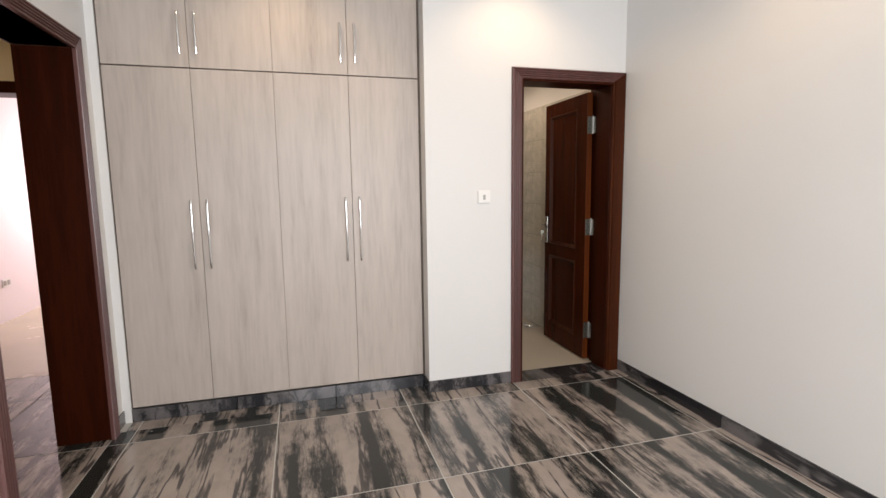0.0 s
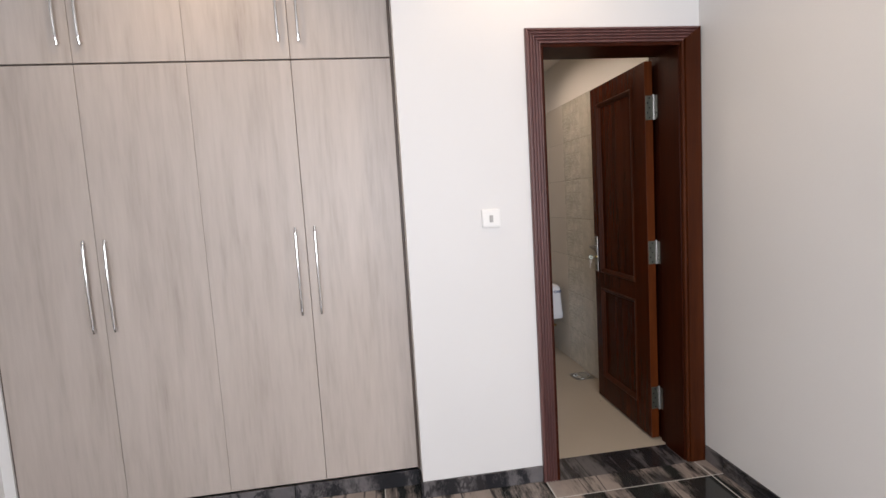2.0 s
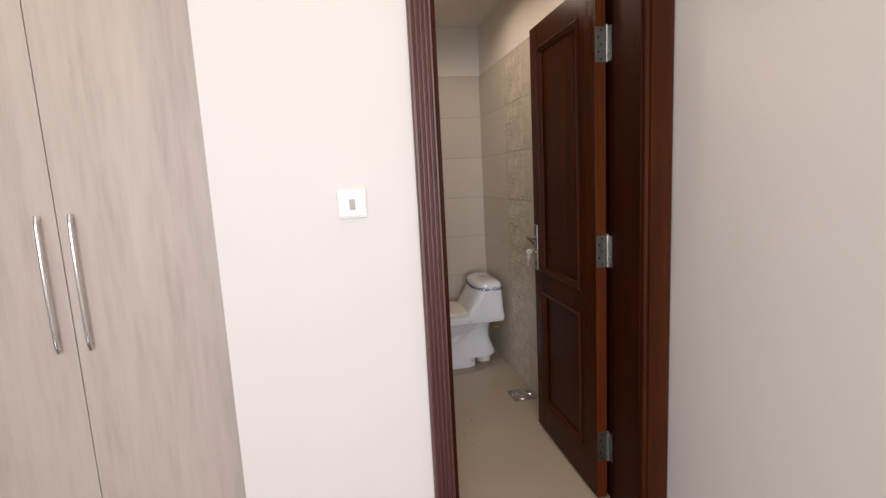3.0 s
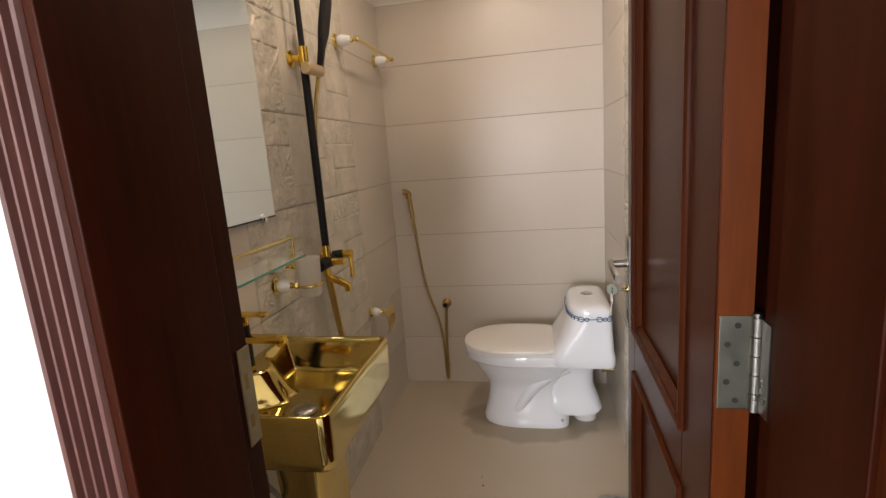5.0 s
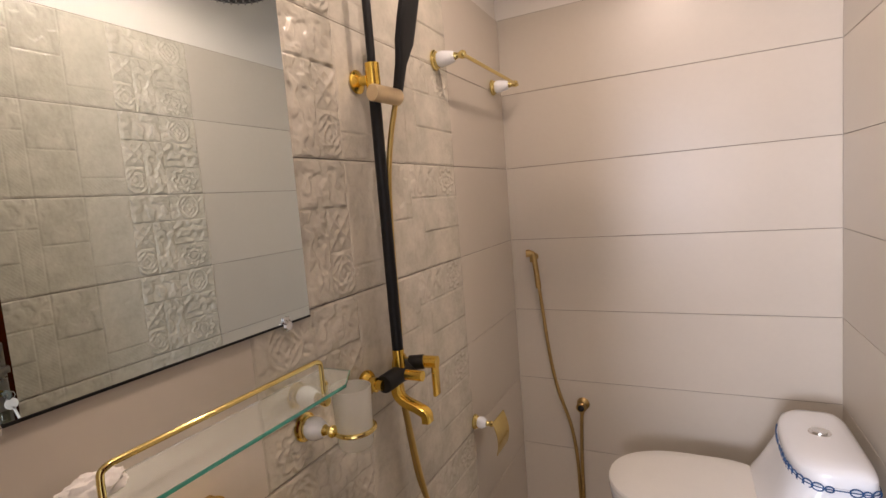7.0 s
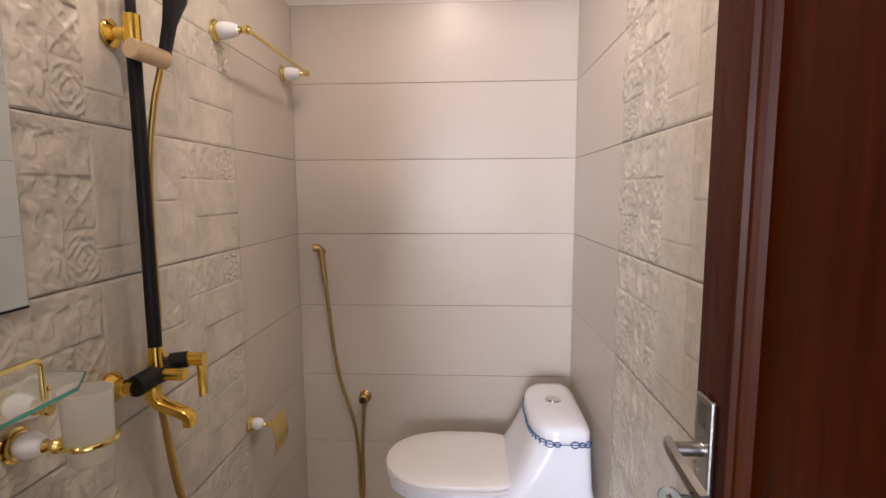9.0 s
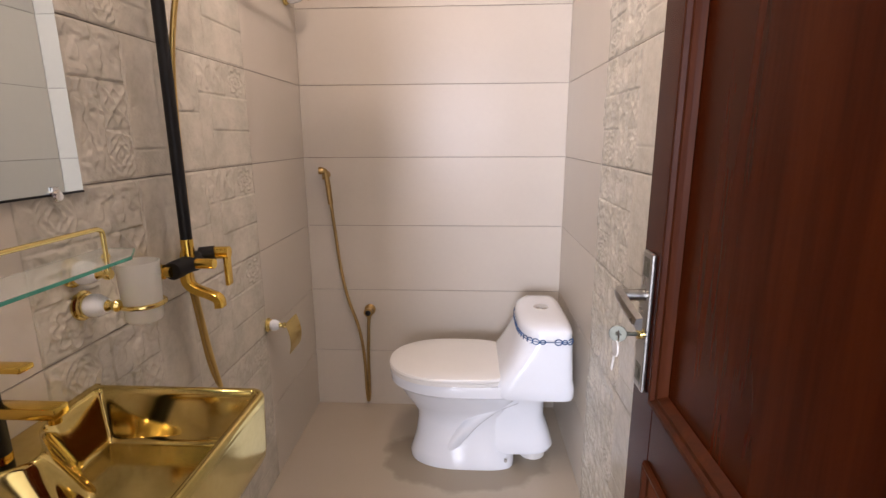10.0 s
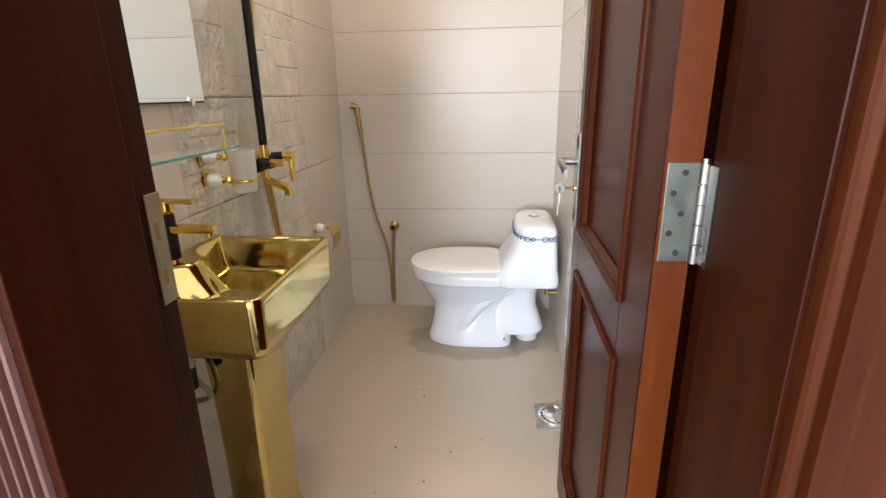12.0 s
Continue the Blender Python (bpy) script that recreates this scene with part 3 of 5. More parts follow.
# lock: backplate, lever, cylinder and keys on the face towards the room, a second lever behind
for face, sgn in ((DX0, -1), (DX1, 1)):
    plate = part("backplate", boxes(((face + sgn * 0.0, 0.836, 0.864), (face + sgn * 0.008, 0.880, 1.094)), bevel=0.003), STEEL, door, "satin steel lock plate")
    bm = bmesh.new()
    for zc in (1.070, 0.892):
        for s in (0.016, 0.009):
            box(bm, (face + sgn * 0.006, 0.858 - s * 0.8, zc - s), (face + sgn * (0.0085 if s > 0.01 else 0.0095), 0.858 + s * 0.8, zc + s), 0.001, 1)
    part("plate_ornament", bm, NICKEL, plate)
    bm = bmesh.new()
    rod(bm, (face + sgn * 0.006, 0.858, 1.024), (face + sgn * 0.046, 0.858, 1.024), 0.0095)
    bar_line = [(0.046, 0.870, 1.026), (0.050, 0.850, 1.026), (0.050, 0.815, 1.022), (0.047, 0.782, 1.014), (0.044, 0.766, 1.009)]
    loft(bm, [[(face + sgn * (u + du), y, z + dz) for du, dz in ((-0.005, -0.010), (0.004, -0.008), (0.006, 0.0), (0.004, 0.008), (-0.005, 0.010))] for u, y, z in bar_line])
    part("lever", bm, STEEL, plate, smooth=True)
    bm = bmesh.new()
    rod(bm, (face + sgn * 0.006, 0.858, 0.958), (face + sgn * 0.014, 0.858, 0.958), 0.0085)
    part("lock_cylinder", bm, BRASS, plate, smooth=True)
key = thing("door_key", (0.698, 0.858, 0.958), "steel key hanging from the bathroom door lock", "key")
bm = bmesh.new()
rod(bm, (0.702, 0.858, 0.958), (0.668, 0.858, 0.958), 0.0035)
lathe(bm, [(0.0, -0.0015), (0.0135, -0.0015), (0.0145, 0.0), (0.0135, 0.0015), (0.0, 0.0015)], (0.672, 0.858, 0.958), (0.35, 1, 0), 24)
part("inserted_key", bm, NICKEL, key)
part("key_ring", tube(bmesh.new(), [(0.672, 0.863 + 0.011 * math.sin(radians(a)), 0.955 + 0.011 * math.cos(radians(a))) for a in range(0, 361, 20)], 0.0012, 6), CHROME, key)
bm = bmesh.new()
lathe(bm, [(0.0, -0.001), (0.0155, -0.001), (0.0155, 0.001), (0.0, 0.001)], (0.671, 0.863, 0.932), (1, 0, 0), 20)
box(bm, (0.6700, 0.8605, 0.885), (0.6720, 0.8665, 0.925), 0.0006, 1, Matrix.Translation((0.671, 0.863, 0.932)) @ pose(0, 0, 0, 14, 0, 0) @ Matrix.Translation((-0.671, -0.863, -0.932)))
# White colour stands in for the bright reflection off the metal key.
part("hanging_key", bm, PLASTIC, key, "spare key coloured white for its glint")
key.matrix_basis = pose(0.009, 0, 0) @ key.matrix_basis
door.matrix_basis = door.matrix_basis @ pose(0, 0, 0, 0, 0, -0.9)


def hinge(z, y=DY0):
    h = part("hinge", boxes(((DX0 + 0.003, y - 0.0022, z - 0.062), (DX1 + 0.004, y, z + 0.062)), bevel=0.0008), NICKEL, door, "steel butt hinge")
    bm = bmesh.new()
    for i in range(5):
        s = z - 0.062 + 0.0248 * i
        rod(bm, (DX1 + 0.004, y - 0.006, s + 0.0006), (DX1 + 0.004, y - 0.006, s + 0.0242), 0.0068, seg=16)
    rod(bm, (DX1 + 0.004, y - 0.006, z + 0.062), (DX1 + 0.004, y - 0.006, z + 0.067), 0.0055, seg=16)
    part("knuckle", bm, STEEL, h, smooth=True)
    part("jamb_leaf", boxes(((x1 - 0.0020, y - 0.034, z - 0.060), (x1 - 0.0003, y - 0.012, z + 0.060))), STEEL, h)
    bm = bmesh.new()
    for i in range(5):
        rod(bm, (DX0 + (0.013 if i % 2 else 0.024), y - 0.003, z - 0.05 + 0.025 * i), (DX0 + (0.013 if i % 2 else 0.024), y - 0.0018, z - 0.05 + 0.025 * i), 0.0038, seg=12)
    part("screw_hole", bm, HOLE, h)


for z in (0.24, 1.043, 1.80):
    hinge(z)

# doorway from bedroom to hall
frame_2 = thing("door_frame_2", (XL, -0.55, 0), "dark mahogany frame of the open hall doorway", "door frame", kind="structure")
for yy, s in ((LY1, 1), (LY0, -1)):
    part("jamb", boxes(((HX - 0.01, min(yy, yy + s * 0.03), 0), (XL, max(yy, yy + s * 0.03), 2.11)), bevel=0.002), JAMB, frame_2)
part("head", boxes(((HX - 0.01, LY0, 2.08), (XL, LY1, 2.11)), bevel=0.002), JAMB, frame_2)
casing("casing", (XL, LY1 - 0.006, 0), (0, 1, 0), (1, 0, 0), (0, 0, 1), 2.075, frame_2, w=0.072, mitre=(0, 1))
casing("casing", (XL, LY0 + 0.006, 0), (0, -1, 0), (1, 0, 0), (0, 0, 1), 2.075, frame_2, w=0.072, mitre=(0, 1))
casing("casing", (XL, LY0 + 0.006, 2.075), (0, 0, 1), (1, 0, 0), (0, 1, 0), LY1 - LY0 - 0.012, frame_2, w=0.072, mitre=(-1, 1))

# doorway from hall to the far room, with its half-glazed leaf standing open
frame_3 = thing("door_frame_3", (-3.6, HW0, 0), "dark door frame between hall and next room", "door frame", kind="structure")
part("head", boxes(((-4.12, HW0 - 0.02, 2.05), (-3.12, HW1, 2.13)), bevel=0.003), JAMB, frame_3)
for a, b in ((-4.12, -4.05), (-3.19, -3.12)):
    part("jamb", boxes(((a, HW0 - 0.02, 0), (b, HW1, 2.05)), bevel=0.003), JAMB, frame_3)
leaf = thing("door_2", (-4.03, 1.42, 0), "open half-glazed mahogany door of the next room", "door", kind="structure")
LW = 0.80


def leaf_part(name, spans, mat, label=""):
    return part(name, boxes(*spans, bevel=0.002), mat, leaf, label)


lx0, lx1, ly = -4.05, -4.01, 1.40
leaf_part("stile", [((lx0, ly, 0.012), (lx1, ly + 0.10, 2.03))], EDGE_WOOD)
leaf_part("stile", [((lx0, ly + LW - 0.10, 0.012), (lx1, ly + LW, 2.03))], EDGE_WOOD)
for a, b in ((0.012, 0.17), (0.70, 0.84), (1.92, 2.03)):
    leaf_part("rail", [((lx0, ly + 0.10, a), (lx1, ly + LW - 0.10, b))], EDGE_WOOD)
leaf_part("panel", [((lx0 + 0.012, ly + 0.10, 0.17), (lx1 - 0.012, ly + LW - 0.10, 0.70))], MAHOGANY)
leaf_part("glass", [((lx0 + 0.015, ly + 0.10, 0.84), (lx1 - 0.015, ly + LW - 0.10, 1.92))], DOOR_GLASS, "grey frosted glass pane")
lock = leaf_part("backplate", [((lx1, ly + LW - 0.07, 0.86), (lx1 + 0.006, ly + LW - 0.03, 1.09))], BLACK)
for sx, px in ((1, lx1), (-1, lx0)):
    bm = bmesh.new()
    rod(bm, (px, ly + LW - 0.05, 0.99), (px + sx * 0.045, ly + LW - 0.05, 0.99), 0.009)
    rod(bm, (px + sx * 0.045, ly + LW - 0.05, 0.99), (px + sx * 0.045, ly + LW - 0.16, 0.985), 0.008)
    part("lever", bm, BLACK, lock)
leaf.matrix_basis = leaf.matrix_basis @ pose(0, 0, 0, 0, 0, 4)
room_socket = thing("wall_socket", (-4.42, 3.23, 0.41), "cream double wall socket low on the pink wall", "socket")
part("socket_plate", boxes(((-4.42, 3.155, 0.365), (-4.409, 3.305, 0.455)), bevel=0.003), PLASTIC, room_socket)
for yy in (3.195, 3.265):
    part("socket_face", boxes(((-4.409, yy - 0.024, 0.385), (-4.406, yy + 0.024, 0.435)), bevel=0.001), GREY_PLASTIC, room_socket)


# ---- wardrobe ----
wardrobe = thing("wardrobe", (-1.475, FRONT, 0), "built-in grey oak laminate wardrobe with eight doors", "wardrobe")
part("carcass", boxes(
    ((FX0 + 0.002, FRONT + 0.02, 0.085), (FX1 - 0.002, FRONT + 0.04, H_BED - 0.02)),
    ((FX0 + 0.002, FRONT + 0.04, 0.085), (FX0 + 0.02, 0.70, H_BED - 0.02)),
    ((FX1 - 0.02, FRONT + 0.04, 0.085), (FX1 - 0.002, 0.70, H_BED - 0.02))), SEAM, wardrobe, "dark brown carcass behind the doors")
part("side_trim", boxes(((FX0 + 0.0005, FRONT + 0.004, 0.08), (FX0 + 0.006, FRONT + 0.03, H_BED - 0.01)), bevel=0.001), SEAM, wardrobe)
part("side_trim", boxes(((-0.590, FRONT - 0.002, 0.08), (FX1 - 0.0005, FRONT + 0.03, H_BED - 0.01)), bevel=0.001), SEAM, wardrobe)
edges = [FX0 + 0.007, -1.917, -1.470, -1.031, -0.590]


def bow_handle(door_ob, x, z0, z1):
    bm = bmesh.new()
    yb = FRONT
    tube(bm, spline([(x, yb - 0.016, z0), (x, yb - 0.023, z0 + 0.04), (x, yb - 0.027, (z0 + z1) / 2), (x, yb - 0.023, z1 - 0.04), (x, yb - 0.016, z1)], 6), 0.0062, 10)
    for z in (z0 + 0.012, z1 - 0.012):
        rod(bm, (x, yb + 0.0, z), (x, yb - 0.018, z), 0.005, seg=12)
    part("handle", bm, CHROME, door_ob, "slim chrome bar handle", smooth=True)


for i in range(4):
    a, b = edges[i] + (0.0005 if i == 2 else 0.0011), edges[i + 1] - (0.0005 if i == 1 else 0.0011)
    for name, za, zb, h0, h1 in (("lower_door", 0.088, 2.045, 0.90, 1.305), ("upper_door", 2.052, H_BED - 0.03, 2.122, 2.35)):
        d = part(name, boxes(((a, FRONT, za), (b, FRONT + 0.019, zb)), bevel=0.0018), LAMINATE, wardrobe)
        bow_handle(d, (b - 0.041) if i % 2 == 0 else (a + 0.043), h0, h1)
structure("wall_wardrobe_return", boxes(((XL, FRONT - 0.004, 0.0), (FX0, FRONT + 0.05, H_BED - 0.012))), PAINT, "narrow white wall strip beside the wardrobe")
structure("wardrobe_top_wall", boxes(((FX0 - 0.045, 0.0, H_BED - 0.012), (FX1, 0.7, H_BED))), PAINT, "plain strip of wall over the wardrobe")

# switch beside the bathroom door
switch = thing("light_switch", (-0.187, 0, 1.292), "white square single light switch on the wall", "switch")
part("switch_plate", boxes(((-0.231, -0.010, 1.25), (-0.145, 0, 1.335)), bevel=0.003), PLASTIC, switch)
part("cover", boxes(((-0.227, -0.0125, 1.256), (-0.149, -0.0098, 1.322)), bevel=0.002), PLASTIC, switch)
part("rocker", boxes(((-0.197, -0.0155, 1.274), (-0.180, -0.0123, 1.306)), bevel=0.0015), GREY_PLASTIC, switch, "small grey rocker")

# recessed downlights in the bedroom ceiling
for x, y in DOWNLIGHTS:
    dl = thing("downlight", (x, y, H_BED), "small round white recessed ceiling downlight", "lamp", "ceiling downlights")
    part("rim", lathe(bmesh.new(), [(0.036, 0.02), (0.036, -0.004), (0.048, -0.008), (0.052, -0.001), (0.052, 0.0)], (x, y, H_BED)), PLASTIC, dl, smooth=True)
    part("lens", lathe(bmesh.new(), [(0.0, -0.001), (0.036, -0.001), (0.036, 0.0)], (x, y, H_BED)), LENS, dl)
# ceiling lights over the bathroom
for x, y in BATH_LIGHTS:
    bl = thing("ceiling_light", (x, y, H_BATH), "round flush white bathroom ceiling light", "lamp", "bathroom ceiling lights")
    part("rim", lathe(bmesh.new(), [(0.045, 0.0), (0.045, -0.014), (0.055, -0.018), (0.062, -0.010), (0.062, 0.0)], (x, y, H_BATH)), PLASTIC, bl, smooth=True)
    part("diffuser", lathe(bmesh.new(), [(0.0, -0.010), (0.045, -0.010), (0.045, 0.0)], (x, y, H_BATH)), LENS, bl)


# ---- bathroom fittings ----
# frameless mirror on clips
mirror = thing("mirror", (BX0, 0.70, 1.18), "frameless rectangular wall mirror on chrome clips", "mirror")
part("mirror_glass", boxes(((BX0 + 0.0068, 0.4045, 1.1785), (BX0 + 0.0075, 0.9805, 1.9845))), MIRROR, mirror)
part("backing", boxes(((BX0 + 0.0005, 0.404, 1.178), (BX0 + 0.0067, 0.981, 1.985))), BLACK, mirror, "black painted mirror back")
part("lower_edge", boxes(((BX0 + 0.0005, 0.404, 1.1742), (BX0 + 0.0085, 0.981, 1.1778))), BLACK, mirror, "thin black lower edge")
for y in (0.472, 0.914):
    bm = bmesh.new()
    lathe(bm, [(0.0, 0.0), (0.009, 0.0), (0.011, 0.006), (0.011, 0.013), (0.008, 0.016), (0.0, 0.017)], (BX0 + 0.0005, y, 1.174), (1, 0, 0), 20)
    box(bm, (BX0 + 0.0078, y - 0.007, 1.172), (BX0 + 0.012, y + 0.007, 1.190), 0.001, 1)
    part("clip", bm, CHROME, mirror, "round chrome mirror clip", smooth=True)


def ceramic_post(parent, y, z, reach, s=1.0):
    """Brass wall rose, white ceramic bell and brass tip, standing out from the west wall."""
    b = (BX0 + 0.0035, y, z)
    part("wall_rose", lathe(bmesh.new(), [(0.0, 0.0), (0.027 * s, 0.0), (0.027 * s, 0.004), (0.023 * s, 0.007), (0.022 * s, 0.012), (0.019 * s, 0.014), (0.0, 0.014)], b, (1, 0, 0)), BRASS, parent, "polished brass wall rose", smooth=True)
    part("ceramic_bell", lathe(bmesh.new(), [(0.0, 0.013), (0.018 * s, 0.013), (0.0215 * s, 0.020), (0.021 * s, 0.032), (0.016 * s, reach * 0.62), (0.0125 * s, reach * 0.72), (0.0, reach * 0.72)], b, (1, 0, 0)), CERAMIC, parent, "white ceramic bell", smooth=True)
    part("tip", lathe(bmesh.new(), [(0.0, reach * 0.71), (0.011 * s, reach * 0.71), (0.0085 * s, reach * 0.77), (0.007 * s, reach * 0.86), (0.0105 * s, reach * 0.93), (0.0115 * s, reach), (0.0085 * s, reach * 1.08), (0.0, reach * 1.11)], b, (1, 0, 0)), BRASS, parent, smooth=True)


# robe hook below the shelf's south end
hook = thing("robe_hook", (BX0, 0.432, 0.965), "brass double robe hook on a white ceramic post", "hook")
ceramic_post(hook, 0.432, 0.965, 0.066, 0.95)
for side in (-1, 1):
    bm = bmesh.new()
    tube(bm, spline([(BX0 + 0.068, 0.432, 0.965), (BX0 + 0.078, 0.432 + side * 0.012, 0.956), (BX0 + 0.090, 0.432 + side * 0.022, 0.962), (BX0 + 0.094, 0.432 + side * 0.026, 0.982)], 5), 0.0048, 10)
    lathe(bm, [(0.0, -0.006), (0.005, -0.004), (0.007, 0.0), (0.005, 0.004), (0.0, 0.006)], (BX0 + 0.094, 0.432 + side * 0.026, 0.984), seg=12)
    part("prong", bm, BRASS, hook, smooth=True)

# towel bar
bar = thing("towel_bar", (BX0, 1.90, 1.805), "brass towel bar on white ceramic posts", "towel bar")
for y in (1.645, 2.150):
    ceramic_post(bar, y, 1.805, 0.095, 1.12)
bm = bmesh.new()
rod(bm, (BX0 + 0.098, 1.645, 1.805), (BX0 + 0.098, 2.175, 1.805), 0.0062)
part("rail", bm, BRASS, bar, smooth=True)

# glass shelf with a brass gallery
shelf = thing("glass_shelf", (BX0, 0.73, 1.055), "green-edged glass shelf with a brass gallery rail", "shelf")
SX = -0.178
SHELF_PLAN = [(BX0 + 0.006, 0.466), (SX, 0.466), (SX, 0.938), (SX - 0.040, 1.004), (BX0 + 0.006, 1.004)]
bm = bmesh.new()
loft(bm, [[(x, y, z) for x, y in SHELF_PLAN] for z in (1.055, 1.0615)])
pane = part("shelf_pane", bm, SHELF_GLASS, shelf, "clear glass pane")
pane.visible_shadow = False
bm = bmesh.new()
for (xa, ya), (xb, yb) in zip(SHELF_PLAN, SHELF_PLAN[1:]):
    side = Vector((yb - ya, xa - xb, 0)).normalized() * 0.0012
    p, q = Vector((xa, ya, 0)), Vector((xb, yb, 0))
    loft(bm, [[p + Vector((0, 0, z)), q + Vector((0, 0, z)), q + side + Vector((0, 0, z)), p + side + Vector((0, 0, z))] for z in (1.0555, 1.061)])
part("glass_edge", bm, GLASS_EDGE, pane, "green cut glass edge")
bm = bmesh.new()
tube(bm, [(SX - 0.012, 0.525, 1.062), *spline([(SX - 0.012, 0.525, 1.105), (SX - 0.012, 0.527, 1.117), (SX - 0.012, 0.538, 1.122)], 4),
          *spline([(SX - 0.012, 0.879, 1.122), (SX - 0.012, 0.890, 1.117), (SX - 0.012, 0.892, 1.105)], 4), (SX - 0.012, 0.892, 1.062)], 0.0042, 10)
part("gallery_rail", bm, BRASS, shelf, smooth=True)
for y in (0.487, 0.925):
    ceramic_post(shelf, y, 1.030, 0.070, 0.92)
    bm = bmesh.new()
    rod(bm, (BX0 + 0.0735, y, 1.030), (BX0 + 0.0735, y, 1.0545), 0.006)
    rod(bm, (BX0 + 0.0735, y, 1.0625), (BX0 + 0.0735, y, 1.068), 0.008, 0.006)
    part("clamp", bm, BRASS, shelf, smooth=True)

# crumpled tissue on the shelf
bm = bmesh.new()
bmesh.ops.create_icosphere(bm, subdivisions=4, radius=1)
for v in bm.verts:
    d = v.co.normalized()
    k = 1 + 0.30 * noise.noise(d * 2.1) + 0.22 * abs(noise.noise(d * 4.3)) + 0.10 * noise.noise(d * 9)
    v.co = Vector((d.x * 0.018 * k, d.y * 0.037 * k, max(-0.011, d.z * 0.019 * k)))
bmesh.ops.translate(bm, verts=bm.verts, vec=(-0.252, 0.545, 1.0735))
tissue = thing("tissue", (-0.252, 0.545, 1.062), "crumpled white paper tissue lying on the glass shelf", "tissue")
part("paper", bm, TISSUE, tissue, smooth=True)

# tumbler and holder
holder = thing("tumbler_holder", (BX0, 0.942, 0.965), "brass tumbler ring on a white ceramic post", "tumbler holder")
ceramic_post(holder, 0.936, 0.966, 0.070, 1.05)
CX, CY = -0.190, 0.968
bm = bmesh.new()
tube(bm, [(CX + 0.0385 * math.cos(radians(a)), CY + 0.0385 * math.sin(radians(a)), 0.962) for a in range(0, 361, 12)], 0.0045, 8)
part("ring", bm, BRASS, holder, smooth=True)
tumbler = thing("tumbler", (CX, CY, 0.928), "frosted glass tumbler held in a brass ring", "glass")
part("glass", lathe(bmesh.new(), [(0.0, 0.0), (0.030, 0.0), (0.0335, 0.006), (0.0378, 0.116), (0.036, 0.116), (0.0318, 0.008), (0.0, 0.006)], (CX, CY, 0.928)), FROST, tumbler, smooth=True)

# paper holder with a brass flap
ph = thing("paper_holder", (BX0, 1.738, 0.612), "toilet paper holder with a brass flap, empty", "paper holder")
ceramic_post(ph, 1.738, 0.612, 0.062, 0.95)
bm = bmesh.new()
ring = []
for i in range(9):
    t = i / 8
    zz = 0.620 - 0.115 * t
    xx = BX0 + 0.072 + 0.016 * math.sin(t * 2.6)
    ring.append([(xx, 1.726, zz), (xx, 1.838, zz), (xx + 0.0022, 1.838, zz), (xx + 0.0022, 1.726, zz)])
loft(bm, ring)
part("flap", bm, BRASS, ph, smooth=True)

# shower column
shower = thing("shower_column", (BX0, 1.215, 0.97), "matt black and gold shower column with a rain head", "shower")
PX, PY = -0.240, 1.221
bm = bmesh.new()
rod(bm, (PX, PY, 1.02), (PX, PY, 1.645), 0.0135, seg=24)
part("lower_pipe", bm, BLACK, shower, smooth=True)
bm = bmesh.new()
arm = [(PX, PY, 1.70), (PX, PY, 1.98), *spline([(PX, PY, 2.02), (PX + 0.012, PY + 0.001, 2.062), (PX + 0.05, PY + 0.004, 2.085)], 5), (0.02, 1.245, 2.090),
       *spline([(0.06, 1.25, 2.088), (0.098, 1.255, 2.074), (0.108, 1.256, 2.04)], 5), (0.108, 1.256, 2.0)]
tube(bm, arm, 0.0098, 14)
part("riser", bm, BLACK, shower, smooth=True)
head = part("rain_head", lathe(bmesh.new(), [(0.0, 0.018), (0.018, 0.018), (0.03, 0.010), (0.095, 0.008), (0.100, 0.004), (0.100, 0.0), (0.096, -0.003), (0.0, -0.003)], (0.108, 1.256, 1.985), seg=40), BLACK, shower, smooth=True)
bm = bmesh.new()
for r, n in ((0.09, 30), (0.072, 24), (0.054, 18), (0.036, 12), (0.018, 6)):
    for i in range(n):
        a = 2 * math.pi * i / n
        rod(bm, (0.108 + r * math.cos(a), 1.256 + r * math.sin(a), 1.983), (0.108 + r * math.cos(a), 1.256 + r * math.sin(a), 1.976), 0.0030, 0.0018, 6)
part("nozzles", bm, GREY_PLASTIC, head)
bm = bmesh.new()
rod(bm, (PX, PY, 1.642), (PX, PY, 1.702), 0.0165, seg=24)
part("collar", bm, GOLD_TAP, shower, smooth=True)
bm = bmesh.new()
lathe(bm, [(0.0, 0.0), (0.027, 0.0), (0.027, 0.005), (0.021, 0.009), (0.012, 0.014), (0.011, 0.045), (0.0, 0.045)], (BX0 + 0.0035, PY, 1.668), (1, 0, 0))
part("wall_bracket", bm, GOLD_TAP, shower, smooth=True)
bm = bmesh.new()
lathe(bm, [(0.0, 0.0), (0.0175, 0.0), (0.019, 0.002), (0.019, 0.084), (0.0175, 0.086), (0.0, 0.086)], (PX + 0.022, 1.178, 1.628), (0.18, 1, -0.02))
part("slider", bm, SAND_GOLD, shower, "matt sand gold hand shower holder", smooth=True)
# mixer
mixer = part("mixer_body", lathe(bmesh.new(), [(0.0, 0.0), (0.0195, 0.0), (0.0215, 0.003), (0.0215, 0.080), (0.0235, 0.086), (0.0235, 0.118), (0.021, 0.122), (0.0, 0.122)], (PX, 1.148, 0.974), (0, 1, 0)), BLACK, shower, "matt black mixer body", smooth=True)
